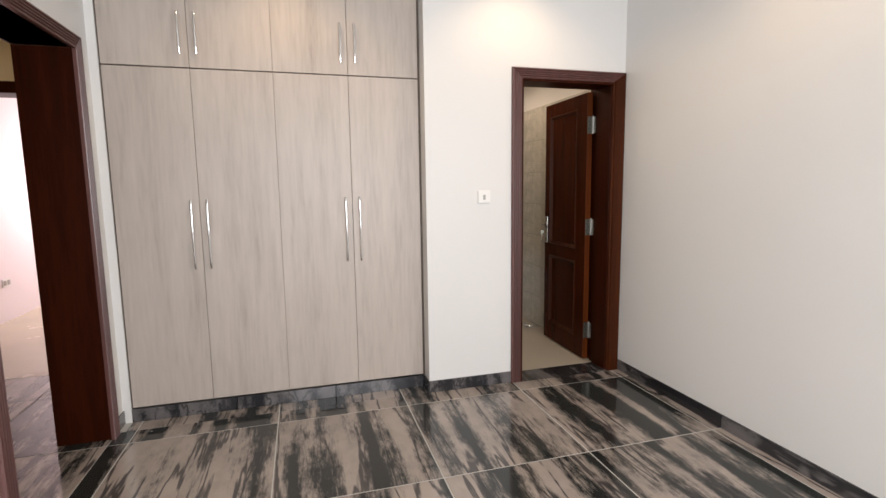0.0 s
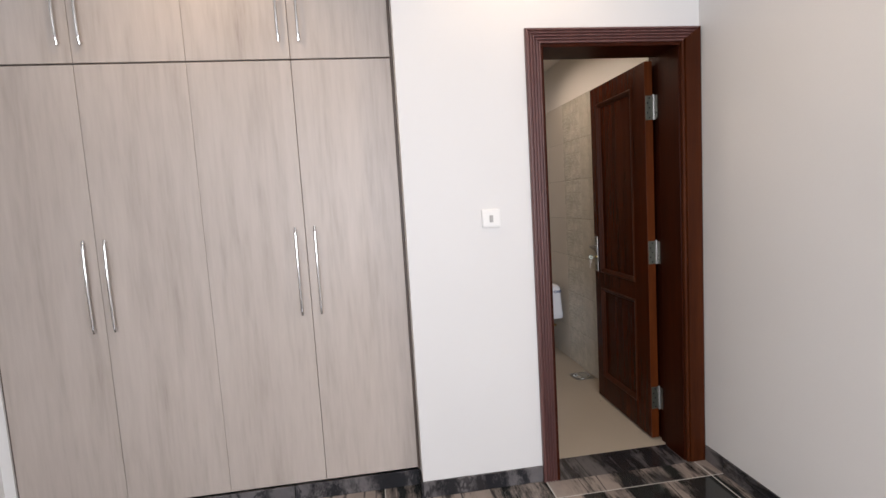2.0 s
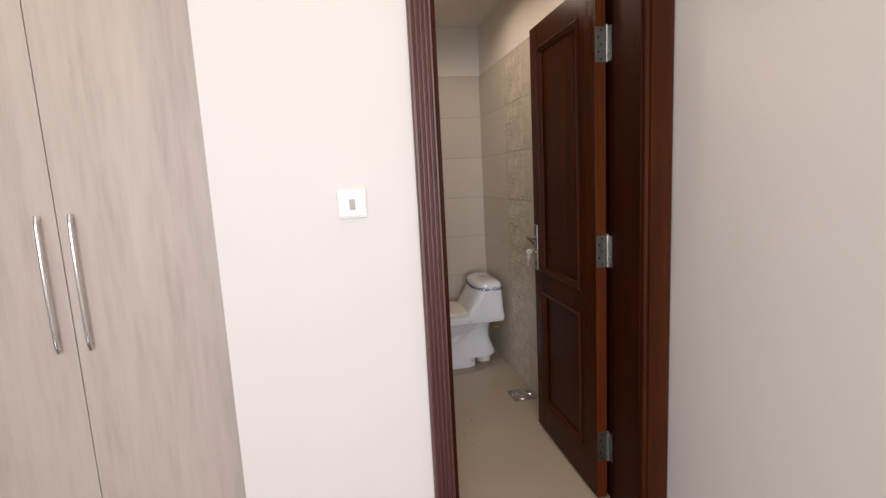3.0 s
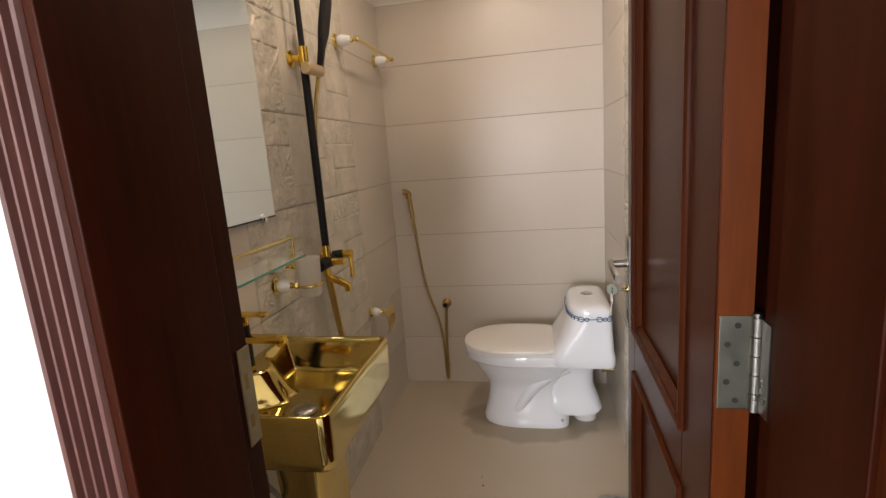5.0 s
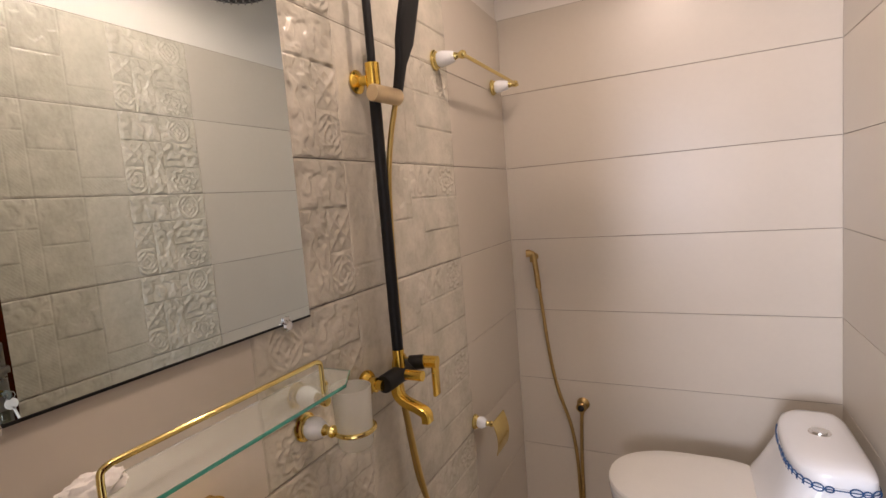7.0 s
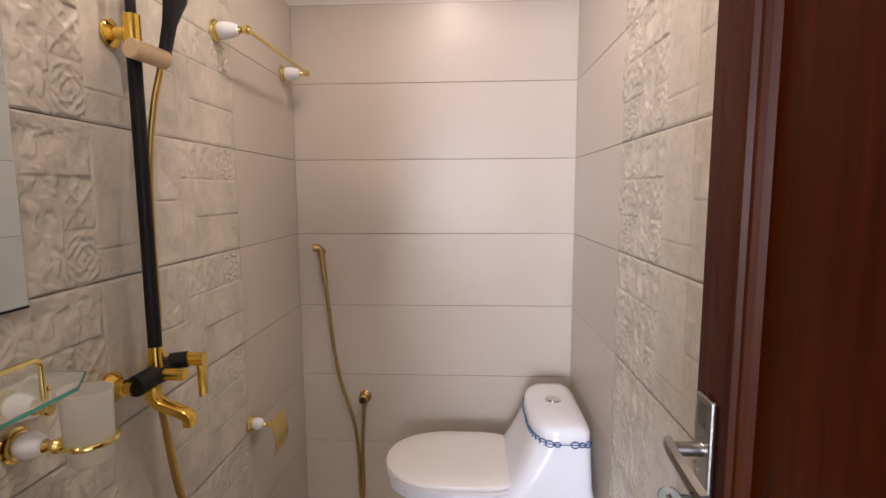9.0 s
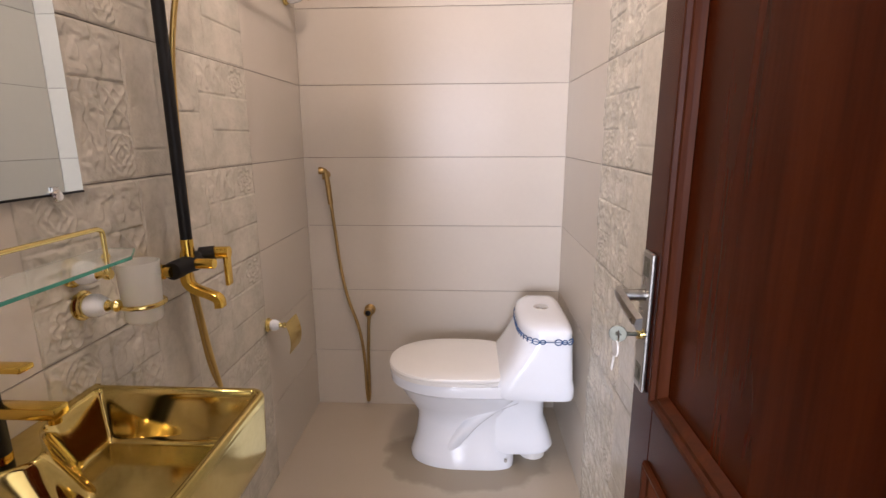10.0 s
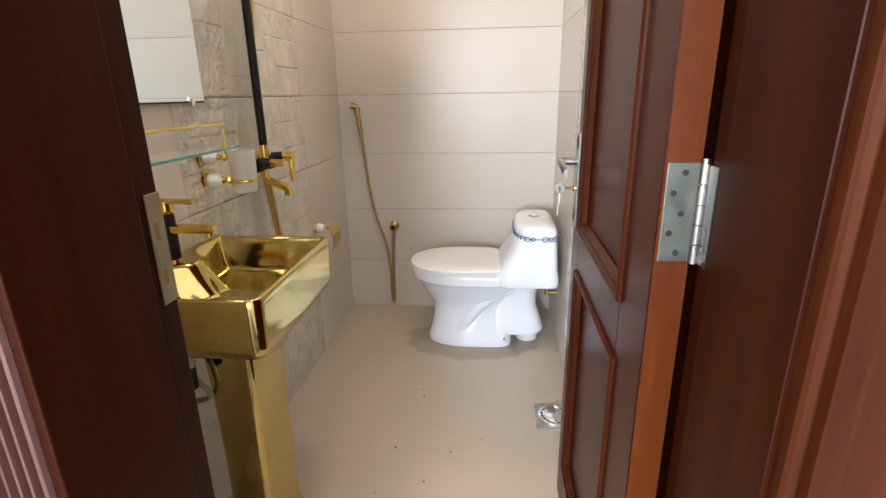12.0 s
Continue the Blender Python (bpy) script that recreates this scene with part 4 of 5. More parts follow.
for y in (1.148, 1.294):
    bm = bmesh.new()
    lathe(bm, [(0.0, 0.0), (0.031, 0.0), (0.031, 0.006), (0.026, 0.012), (0.017, 0.016), (0.017, 0.032), (0.012, 0.034), (0.012, 0.048), (0.0, 0.048)], (BX0 + 0.0035, y - 0.004, 0.974), (1, 0, 0))
    part("wall_union", bm, GOLD_TAP, mixer, smooth=True)
bm = bmesh.new()
rod(bm, (PX, PY, 0.99), (PX, PY, 1.035), 0.0145)
part("pipe_union", bm, GOLD_TAP, mixer, smooth=True)
bm = bmesh.new()
rod(bm, (PX + 0.022, 1.215, 0.976), (PX + 0.066, 1.215, 0.976), 0.0125)
part("diverter_knob", bm, GOLD_TAP, mixer, smooth=True)
bm = bmesh.new()
rod(bm, (PX + 0.005, 1.262, 0.988), (PX + 0.04, 1.272, 0.990), 0.018)
part("cartridge", bm, BLACK, mixer, smooth=True)
bm = bmesh.new()
rod(bm, (PX + 0.035, 1.272, 0.990), (PX + 0.075, 1.275, 0.990), 0.0155)
box(bm, (PX + 0.062, 1.262, 0.905), (PX + 0.072, 1.290, 1.000), 0.004, 2)
part("lever", bm, GOLD_TAP, mixer, smooth=True)
bm = bmesh.new()
sp = [(PX + 0.004, 1.196, 0.958), (PX + 0.006, 1.196, 0.936), (PX + 0.022, 1.197, 0.918), (PX + 0.055, 1.199, 0.904), (PX + 0.075, 1.200, 0.892), (PX + 0.078, 1.200, 0.872)]
pts = spline(sp, 5)
rings = []
for i, p in enumerate(pts):
    d = (pts[min(i + 1, len(pts) - 1)] - pts[max(i - 1, 0)]).normalized()
    u = d.cross(Vector((0, 1, 0))).normalized()
    rings.append([p + u * a + Vector((0, b, 0)) for a, b in ((0.008, 0.014), (0.010, 0.010), (0.010, -0.010), (0.008, -0.014), (-0.008, -0.014), (-0.010, -0.010), (-0.010, 0.010), (-0.008, 0.014))])
loft(bm, rings)
part("spout", bm, GOLD_TAP, mixer, smooth=True)
# hand shower and its hose
bm = bmesh.new()
hs = []
for z, y, wx, wy in ((1.612, 1.258, 0.008, 0.008), (1.64, 1.262, 0.010, 0.011), (1.70, 1.270, 0.010, 0.015), (1.728, 1.276, 0.010, 0.024), (1.75, 1.280, 0.010, 0.033), (1.80, 1.286, 0.0095, 0.036), (1.850, 1.293, 0.009, 0.036), (1.868, 1.295, 0.008, 0.032), (1.873, 1.295, 0.006, 0.027)):
    x = -0.205 + 0.16 * (z - 1.62)
    hs.append([(x + wx * math.copysign(abs(math.cos(a)) ** 0.45, math.cos(a)), y + wy * math.copysign(abs(math.sin(a)) ** 0.45, math.sin(a)), z) for a in (2 * math.pi * k / 20 for k in range(20))])
loft(bm, hs)
hand_shower = thing("hand_shower", (-0.205, 1.264, 1.62), "flat black hand shower resting in a gold holder", "hand shower")
part("shower_handle", bm, BLACK, hand_shower, smooth=True)
bm = bmesh.new()
tube(bm, spline([(-0.210, 1.258, 1.61), (-0.226, 1.250, 1.53), (-0.240, 1.247, 1.42), (-0.248, 1.250, 1.25), (-0.252, 1.257, 1.10), (-0.258, 1.258, 1.01), (-0.268, 1.258, 0.94), (-0.262, 1.266, 0.84), (-0.250, 1.274, 0.70), (-0.240, 1.285, 0.632), (-0.236, 1.290, 0.615), (-0.233, 1.283, 0.625), (-0.230, 1.252, 0.72), (-0.230, 1.226, 0.84), (-0.236, 1.216, 0.95)], 8), 0.0066, 16)
part("hose", bm, HOSE, hand_shower, "gold metal hose", smooth=True)

# bidet spray on the end wall
spray = thing("bidet_spray", (-0.188, BY1, 1.12), "bronze bidet spray hanging on the end wall", "bidet spray")
bm = bmesh.new()
lathe(bm, [(0.0, 0.0), (0.017, 0.0), (0.017, 0.005), (0.010, 0.009), (0.009, 0.026), (0.0, 0.026)], (-0.192, BY1 - 0.0, 1.112), (0, -1, 0))
box(bm, (-0.204, BY1 - 0.036, 1.092), (-0.180, BY1 - 0.022, 1.120), 0.003, 2)
part("wall_hook", bm, BRONZE, spray, smooth=True)
bm = bmesh.new()
tube(bm, spline([(-0.205, BY1 - 0.045, 1.130), (-0.188, BY1 - 0.040, 1.128), (-0.182, BY1 - 0.036, 1.09), (-0.176, BY1 - 0.036, 1.03), (-0.172, BY1 - 0.036, 0.985)], 5), 0.0115, 12)
lathe(bm, [(0.0, 0.0), (0.015, 0.0), (0.0165, 0.008), (0.013, 0.022), (0.0, 0.022)], (-0.214, BY1 - 0.047, 1.132), (1, 0.2, -0.05))
part("spray_gun", bm, BRONZE, spray, smooth=True)
bm = bmesh.new()
tube(bm, spline([(-0.171, BY1 - 0.034, 0.985), (-0.162, BY1 - 0.030, 0.88), (-0.145, BY1 - 0.026, 0.70), (-0.118, BY1 - 0.026, 0.55), (-0.070, BY1 - 0.034, 0.40), (-0.048, BY1 - 0.045, 0.26), (-0.040, BY1 - 0.060, 0.10), (-0.034, BY1 - 0.062, 0.052), (-0.028, BY1 - 0.060, 0.09), (-0.030, BY1 - 0.045, 0.26), (-0.026, BY1 - 0.036, 0.40), (-0.022, BY1 - 0.034, 0.462)], 8), 0.0072, 10)
part("hose", bm, BRONZE, spray, smooth=True)
valve = thing("angle_valve", (-0.022, BY1, 0.484), "dark bronze angle valve on the end wall", "valve")
bm = bmesh.new()
lathe(bm, [(0.0, 0.0), (0.026, 0.0), (0.026, 0.004), (0.019, 0.010), (0.011, 0.013), (0.011, 0.03), (0.019, 0.034), (0.021, 0.048), (0.016, 0.052), (0.0, 0.052)], (-0.022, BY1, 0.486), (0, -1, 0))
part("valve_body", bm, BRONZE, valve, smooth=True)
bm = bmesh.new()
rod(bm, (-0.022, BY1 - 0.034, 0.486), (-0.022, BY1 - 0.034, 0.455), 0.009)
part("valve_cap", lathe(bmesh.new(), [(0.0, 0.0), (0.0125, 0.0), (0.0125, 0.004), (0.0, 0.006)], (-0.022, BY1 - 0.0515, 0.486), (0, -1, 0)), BLACK, valve, "black valve cap")
part("outlet_nut", bm, BRONZE, valve, smooth=True)

# ---- gold washbasin on a half pedestal ----
basin = thing("washbasin", (-0.1, 0.71, 0), "mirror gold rectangular washbasin on a gold pedestal", "washbasin")
SX0, SX1, SY0, SY1, RIM = BX0 + 0.0035, 0.058, 0.466, 0.936, 0.806


def bowl_depth(x, y):
    """How deep the gold bowl is at a point: a rounded rectangle with sloping sides, less a lobe that carries the tap."""
    inset, r = 0.009, 0.020
    hx, hy = (SX1 - SX0) / 2 - inset - r, (SY1 - SY0) / 2 - inset - r
    qx, qy = np.abs(x - (SX0 + SX1) / 2) - hx, np.abs(y - (SY0 + SY1) / 2) - hy
    rect = np.hypot(np.maximum(qx, 0), np.maximum(qy, 0)) + np.minimum(np.maximum(qx, qy), 0) - r
    swell = 0.072 * np.exp(-((y - 0.712) / 0.053) ** 2)
    lean = swell * 2 * (y - 0.712) / 0.053 ** 2
    tap_side = (x - SX0 - 0.006 - swell) / np.sqrt(1 + lean ** 2)
    k = np.clip(-np.log(np.exp(9 * rect / 0.056) + np.exp(-9 * tap_side / 0.054)) / 9, 0, 1)
    e = 0.24
    rise = np.where(k < e, k * k / (2 * e), k - e / 2) / (1 - e)
    return 0.086 * np.where(k > 1 - e, 1 - (1 - k) ** 2 / (2 * e * (1 - e)), rise)


nx, ny = 150, 200
gx, gy = np.meshgrid(np.linspace(SX0, SX1, nx), np.linspace(SY0, SY1, ny), indexing="ij")
# round the plan's corners by pulling the outer grid in
def to_round(x, y, r=0.03):
    cx, cy = np.clip(x, SX0 + (0.004), SX1 - r), np.clip(y, SY0 + r, SY1 - r)
    dx, dy = x - cx, y - cy
    d = np.maximum(np.hypot(dx, dy), 1e-9)
    m = np.maximum(np.abs(dx), np.abs(dy))
    s = np.where(x > SX0 + 0.01, m / d, 1.0)
    return cx + dx * s, cy + dy * s


rx, ry = to_round(gx, gy)
edge_d = np.minimum(np.minimum(gx - SX0, SX1 - gx), np.minimum(gy - SY0, SY1 - gy))
soft = 0.006 * np.clip(1 - edge_d / 0.006, 0, 1) ** 2
gz = RIM - bowl_depth(rx, ry) - np.where(gx > SX0 + 0.01, soft, 0)
verts = np.stack([rx, ry, gz], -1).reshape(-1, 3).tolist()
idx = np.arange(nx * ny).reshape(nx, ny)
faces = np.stack([idx[:-1, :-1], idx[1:, :-1], idx[1:, 1:], idx[:-1, 1:]], -1).reshape(-1, 4).tolist()
loop = [*idx[:, 0], *idx[-1, 1:], *idx[-2::-1, -1], *idx[0, -2:0:-1]]
# outer body below the rim, drawn in a little towards the bottom
base = [verts[i] for i in loop]
ccx, ccy = (SX0 + SX1) / 2 - 0.03, (SY0 + SY1) / 2
prev = loop
for dz, k in ((0.015, 0.0), (0.06, 0.008), (0.104, 0.018), (0.120, 0.032), (0.129, 0.06), (0.133, 0.12)):
    start = len(verts)
    for x, y, z in base:
        verts.append((max(SX0, x + (ccx - x) * k * (0.6 if x > ccx else 0)), y + (ccy - y) * k, RIM - 0.006 - dz))
    ring = list(range(start, start + len(loop)))
    for i in range(len(loop)):
        j = (i + 1) % len(loop)
        faces.append([prev[i], ring[i], ring[j], prev[j]])
    prev = ring
faces.append(prev[::-1])
me = bpy.data.meshes.new("bowl")
me.from_pydata([tuple(map(float, v)) for v in verts], [], [list(map(int, f)) for f in faces])
for p in me.polygons:
    p.use_smooth = True
me.materials.append(GOLD)
bowl = new("bowl", me)
bowl.parent = basin
bowl.matrix_parent_inverse = basin.matrix_basis.inverted()
bm = bmesh.new()
loft(bm, [rounded(-0.180 + e, -0.050 - e, 0.608 + e, 0.812 - e, 0.020, z) for z, e in ((0.0005, 0.002), (0.04, 0.008), (0.30, 0.009), (0.50, 0.006), (0.60, 0.002), (0.668, 0.0))])
part("pedestal", bm, GOLD, basin, smooth=True)
waste = part("waste", lathe(bmesh.new(), [(0.0, 0.013), (0.014, 0.0122), (0.026, 0.009), (0.0325, 0.0045), (0.034, 0.002), (0.031, 0.0), (0.0, 0.0)], (-0.086, 0.645, RIM - 0.0858)), STEEL, basin, "domed chrome basin waste", smooth=True)

tap = thing("basin_tap", (-0.250, 0.705, RIM), "matt black and gold single-lever basin tap", "tap")
TX, TY = -0.2655, 0.706
part("foot_ring", lathe(bmesh.new(), [(0.0, 0.0), (0.0205, 0.0), (0.0205, 0.003), (0.0202, 0.006), (0.0, 0.006)], (TX, TY, RIM + 0.0003)), GOLD_TAP, tap, smooth=True)
part("body", lathe(bmesh.new(), [(0.0, 0.005), (0.0200, 0.005), (0.0200, 0.118), (0.0, 0.118)], (TX, TY, RIM)), BLACK, tap, smooth=True)
bm = bmesh.new()
box(bm, (TX + 0.012, TY - 0.014, RIM + 0.072), (TX + 0.118, TY + 0.014, RIM + 0.090), 0.003, 2)
rod(bm, (TX + 0.104, TY, RIM + 0.073), (TX + 0.104, TY, RIM + 0.062), 0.009)
part("spout", bm, GOLD_TAP, tap, smooth=True)
bm = bmesh.new()
lathe(bm, [(0.0, 0.118), (0.0185, 0.118), (0.0200, 0.122), (0.0200, 0.146), (0.0185, 0.149), (0.0, 0.149)], (TX, TY, RIM))
box(bm, (TX - 0.02, TY - 0.013, RIM + 0.143), (TX + 0.078, TY + 0.013, RIM + 0.152), 0.003, 2)
part("lever", bm, GOLD_TAP, tap, smooth=True)

trap = thing("basin_trap", (-0.20, 0.60, 0.56), "black basin trap and hose under the washbasin", "waste trap")
bm = bmesh.new()
rod(bm, (-0.175, 0.56, 0.600), (-0.175, 0.56, 0.545), 0.015)
rod(bm, (-0.175, 0.56, 0.552), (BX0 + 0.004, 0.59, 0.545), 0.009)
part("trap_body", bm, BLACK, trap, smooth=True)
bm = bmesh.new()
rod(bm, (-0.175, 0.56, 0.668), (-0.175, 0.56, 0.600), 0.016)
part("tail_pipe", bm, GREY_PLASTIC, trap, smooth=True)
bm = bmesh.new()
tube(bm, spline([(-0.20, 0.58, 0.668), (-0.20, 0.57, 0.60), (-0.16, 0.60, 0.50), (-0.24, 0.62, 0.46), (BX0 + 0.004, 0.62, 0.45)], 6), 0.007)
part("supply_hose", bm, STEEL, trap, smooth=True)

# ---- toilet ----
toilet = thing("toilet", (0.45, 1.928, 0), "white one-piece ceramic toilet with a closed lid", "toilet")
TYC = 1.918


def plan(xa, xb, hw, z, front=2.1, back=4.0, n=44):
    """An egg-like plan: a round front towards -x, a squarer back."""
    xm = xa + (xb - xa) * 0.5
    out = []
    for k in range(n):
        a = 2 * math.pi * k / n
        c, s = math.cos(a), math.sin(a)
        e = back if c > 0 else front
        ex = (xb - xm) if c > 0 else (xm - xa)
        out.append((xm + ex * math.copysign(abs(c) ** (2 / e), c), TYC + hw * math.copysign(abs(s) ** (2 / e), s), z))
    return out


bm = bmesh.new()
loft(bm, [plan(0.205, 0.622, 0.128, 0.0005, 2.3, 5), plan(0.203, 0.623, 0.130, 0.02, 2.3, 5), plan(0.213, 0.62, 0.122, 0.045, 2.3, 5),
          plan(0.228, 0.61, 0.108, 0.10, 2.2, 4), plan(0.236, 0.60, 0.102, 0.17, 2.2, 3.5), plan(0.232, 0.60, 0.106, 0.205, 2.2, 3), plan(0.205, 0.61, 0.128, 0.245, 2.1, 3),
          plan(0.182, 0.63, 0.148, 0.280, 2.1, 3.2), plan(0.160, 0.66, 0.166, 0.318, 2.1, 3.5), plan(0.148, 0.67, 0.176, 0.334, 2.1, 3.8), plan(0.131, 0.68, 0.185, 0.340, 2.1, 4), plan(0.130, 0.68, 0.186, 0.354, 2.1, 4), plan(0.126, 0.69, 0.189, 0.374, 2.1, 4), plan(0.130, 0.69, 0.186, 0.384, 2.1, 4)])
part("bowl", bm, CERAMIC, toilet, smooth=True)
bm = bmesh.new()
loft(bm, [plan(0.46, 0.77, 0.105, 0.060, 3, 3.2), plan(0.45, 0.778, 0.110, 0.075, 3, 3.2), plan(0.45, 0.762, 0.100, 0.13, 3, 3.2), plan(0.45, 0.738, 0.092, 0.20, 3, 3.2),
          plan(0.45, 0.740, 0.096, 0.26, 3, 3.2), plan(0.44, 0.755, 0.115, 0.31, 3, 3.5), plan(0.42, 0.785, 0.150, 0.350, 3, 4)])
part("trapway", bm, CERAMIC, toilet, smooth=True)
for s in (-1, 1):
    bm = bmesh.new()
    tube(bm, spline([(0.36, TYC + s * 0.080, 0.05), (0.40, TYC + s * 0.088, 0.12), (0.46, TYC + s * 0.094, 0.20), (0.54, TYC + s * 0.092, 0.265), (0.62, TYC + s * 0.085, 0.30)], 6), 0.030, 14)
    part("trap_bulge", bm, CERAMIC, toilet, smooth=True)
bm = bmesh.new()
loft(bm, [plan(0.535, 0.823, 0.190, 0.338, 5, 9), plan(0.530, 0.826, 0.196, 0.350, 5.5, 9), plan(0.533, 0.826, 0.199, 0.385, 6, 9), plan(0.552, 0.818, 0.200, 0.42, 6, 9), plan(0.580, 0.815, 0.201, 0.465, 5, 9),
          plan(0.601, 0.813, 0.201, 0.51, 4.2, 8), plan(0.614, 0.811, 0.200, 0.545, 3.5, 8), plan(0.620, 0.810, 0.199, 0.575, 3.0, 7.5)])
tank = part("tank", bm, CERAMIC, toilet, smooth=True)
bm = bmesh.new()
loft(bm, [plan(0.622, 0.809, 0.198, 0.576, 2.9, 7), plan(0.622, 0.809, 0.198, 0.600, 2.9, 7), plan(0.628, 0.804, 0.192, 0.612, 2.9, 6), plan(0.642, 0.793, 0.178, 0.621, 2.8, 5), plan(0.668, 0.775, 0.149, 0.627, 2.6, 4), plan(0.70, 0.745, 0.094, 0.629, 2.4, 3)])
lid = part("tank_lid", bm, CERAMIC, toilet, smooth=True)
part("flush_button", lathe(bmesh.new(), [(0.0, 0.0065), (0.018, 0.006), (0.019, 0.003), (0.027, 0.004), (0.029, 0.0), (0.0, 0.0)], (0.717, 1.925, 0.627)), CHROME, lid, "round chrome flush button", smooth=True)
# chain of blue links round the tank
bm = bmesh.new()
outline = plan(0.6185, 0.8115, 0.2005, 0.571, 3.0, 7.5, 240)
acc, last = 0.0, Vector(outline[0])
for k in range(1, 240):
    p = Vector(outline[k])
    acc += (p - last).length
    if acc > 0.0215:
        acc = 0
        d = (Vector(outline[(k + 1) % 240]) - last).normalized()
        if p.x < 0.80:
            size = 0.0104 if k % 3 else 0.0075
            tube(bm, [p + d * size * 1.25 * math.cos(radians(a)) + Vector((0, 0, size * math.sin(radians(a)))) for a in range(0, 361, 30)], 0.0021, 5)
    last = p
tube(bm, outline[12:229], 0.0016, 5)
part("blue_band", bm, BLUE, tank, "printed blue chain band")
bm = bmesh.new()
loft(bm, [plan(0.130, 0.595, 0.187, 0.3845, 2.15, 4.5), plan(0.128, 0.597, 0.189, 0.3900, 2.15, 4.5), plan(0.130, 0.596, 0.188, 0.3980, 2.15, 4.5)])
part("seat", bm, PLASTIC, toilet, smooth=True)
bm = bmesh.new()
loft(bm, [plan(0.128, 0.590, 0.189, 0.3995, 2.15, 4.5), plan(0.125, 0.592, 0.191, 0.4060, 2.15, 4.5), plan(0.128, 0.590, 0.188, 0.4140, 2.15, 4.5), plan(0.142, 0.582, 0.176, 0.4200, 2.15, 4), plan(0.19, 0.55, 0.135, 0.4245, 2.1, 3.5), plan(0.28, 0.47, 0.07, 0.4260, 2, 3)])
part("lid", bm, PLASTIC, toilet, smooth=True)
bm = bmesh.new()
rod(bm, (0.70, TYC, 0.0005), (0.70, TYC, 0.062), 0.052, seg=32)
part("outlet_collar", bm, WHITE_PIPE, toilet, smooth=True)
bm = bmesh.new()
rod(bm, (0.585, TYC - 0.1215, 0.045), (0.585, TYC - 0.129, 0.045), 0.006, seg=12)
part("fixing_bolt", bm, GREY_PLASTIC, toilet)
tap_valve = thing("toilet_valve", (0.80, 1.99, 0.2), "small brass stop valve behind the toilet", "valve")
bm = bmesh.new()
rod(bm, (BX1, 1.99, 0.215), (0.80, 1.99, 0.215), 0.010)
rod(bm, (0.802, 1.99, 0.205), (0.802, 1.99, 0.250), 0.012)
part("valve_body", bm, BRONZE, tap_valve, smooth=True)

# floor drain
drain = thing("floor_drain", (0.762, 1.268, 0), "round chrome floor drain in a square steel plate", "drain")
part("plate", boxes(((0.690, 1.185, 0.0), (0.834, 1.342, 0.0022)), bevel=0.0008), DRAIN_PLATE, drain, "dull scratched steel plate")
part("rim_ring", lathe(bmesh.new(), [(0.050, 0.001), (0.063, 0.002), (0.063, 0.006), (0.059, 0.009), (0.054, 0.009), (0.050, 0.004), (0.050, 0.001)], (0.764, 1.266, 0.0), seg=40), CHROME, drain, smooth=True)
part("well", lathe(bmesh.new(), [(0.0, 0.0026), (0.0505, 0.0026), (0.0505, 0.003), (0.0, 0.003)], (0.764, 1.266, 0.0), seg=32), HOLE, drain)
cover = part("cover", lathe(bmesh.new(), [(0.0, 0.0135), (0.020, 0.0132), (0.036, 0.0118), (0.043, 0.0095), (0.045, 0.007), (0.043, 0.006), (0.0, 0.006)], (0.764, 1.266, 0.0), seg=36), CHROME, drain, "domed round chrome cover", smooth=True)
bm = bmesh.new()
for k in range(16):
    a = 2 * math.pi * k / 16
    rod(bm, (0.764 + 0.044 * math.cos(a), 1.266 + 0.044 * math.sin(a), 0.0072), (0.764 + 0.053 * math.cos(a), 1.266 + 0.053 * math.sin(a), 0.0062), 0.0022, seg=8)
part("grate", bm, CHROME, drain)

# grit on the bathroom floor
bm = bmesh.new()
rng = random.Random(7)
for k in range(9):
    x, y, s = rng.uniform(0.12, 0.70), rng.uniform(0.75, 1.72), rng.uniform(0.0015, 0.0042)
    r = bmesh.ops.create_icosphere(bm, subdivisions=1, radius=1)
    bmesh.ops.transform(bm, matrix=pose(x, y, 0.0004, 0, 0, rng.uniform(0, 180)) @ Matrix.Diagonal((s * rng.uniform(1, 2.2), s, s * 0.35, 1)), verts=r["verts"])
tagged(part("floor_grit", bm, SEAM), "dark specks of grit on the bathroom floor", "dirt", kind="stuff")


# ---- pieces of floors and walls ----
def piece(name, mesh, place, parent, turn=0.0):
    ob = new(name, mesh)
    ob.matrix_basis = pose(*place, 0, 0, turn)
    ob.parent = parent
    return ob


def slab_mesh(name, sx, sy, sz, mat, bevel=0.0015):
    bm = bmesh.new()
    box(bm, (0, 0, 0), (sx, sy, sz), bevel, 1)
    me = bpy.data.meshes.new(name)
    bm.to_mesh(me)
    bm.free()
    me.materials.append(mat)
    return me


def clipped(start, end, origin, step, gap):
    """Spans of a row of pieces between start and end, on a grid through origin."""
    k = math.floor((start - origin) / step)
    out = []
    while origin + k * step < end:
        a, b = max(start, origin + k * step + gap / 2), min(end, origin + (k + 1) * step - gap / 2)
        if b - a > 0.012:
            out.append((a, b))
        k += 1
    return out


# bedroom floor tiles, and the same tiles on through the hall
floor = tagged(new("floor"), "smoky grey and beige polished porcelain bedroom floor", "floor", kind="structure")
slabs = {}


def lay(parent, xs, ys, z, t, mat, name):
    for xa, xb in xs:
        for ya, yb in ys:
            key = (name, round(xb - xa, 4), round(yb - ya, 4))
            if key not in slabs:
                slabs[key] = slab_mesh(name, xb - xa, yb - ya, t, mat)
            piece(name, slabs[key], (xa, ya, z), parent)


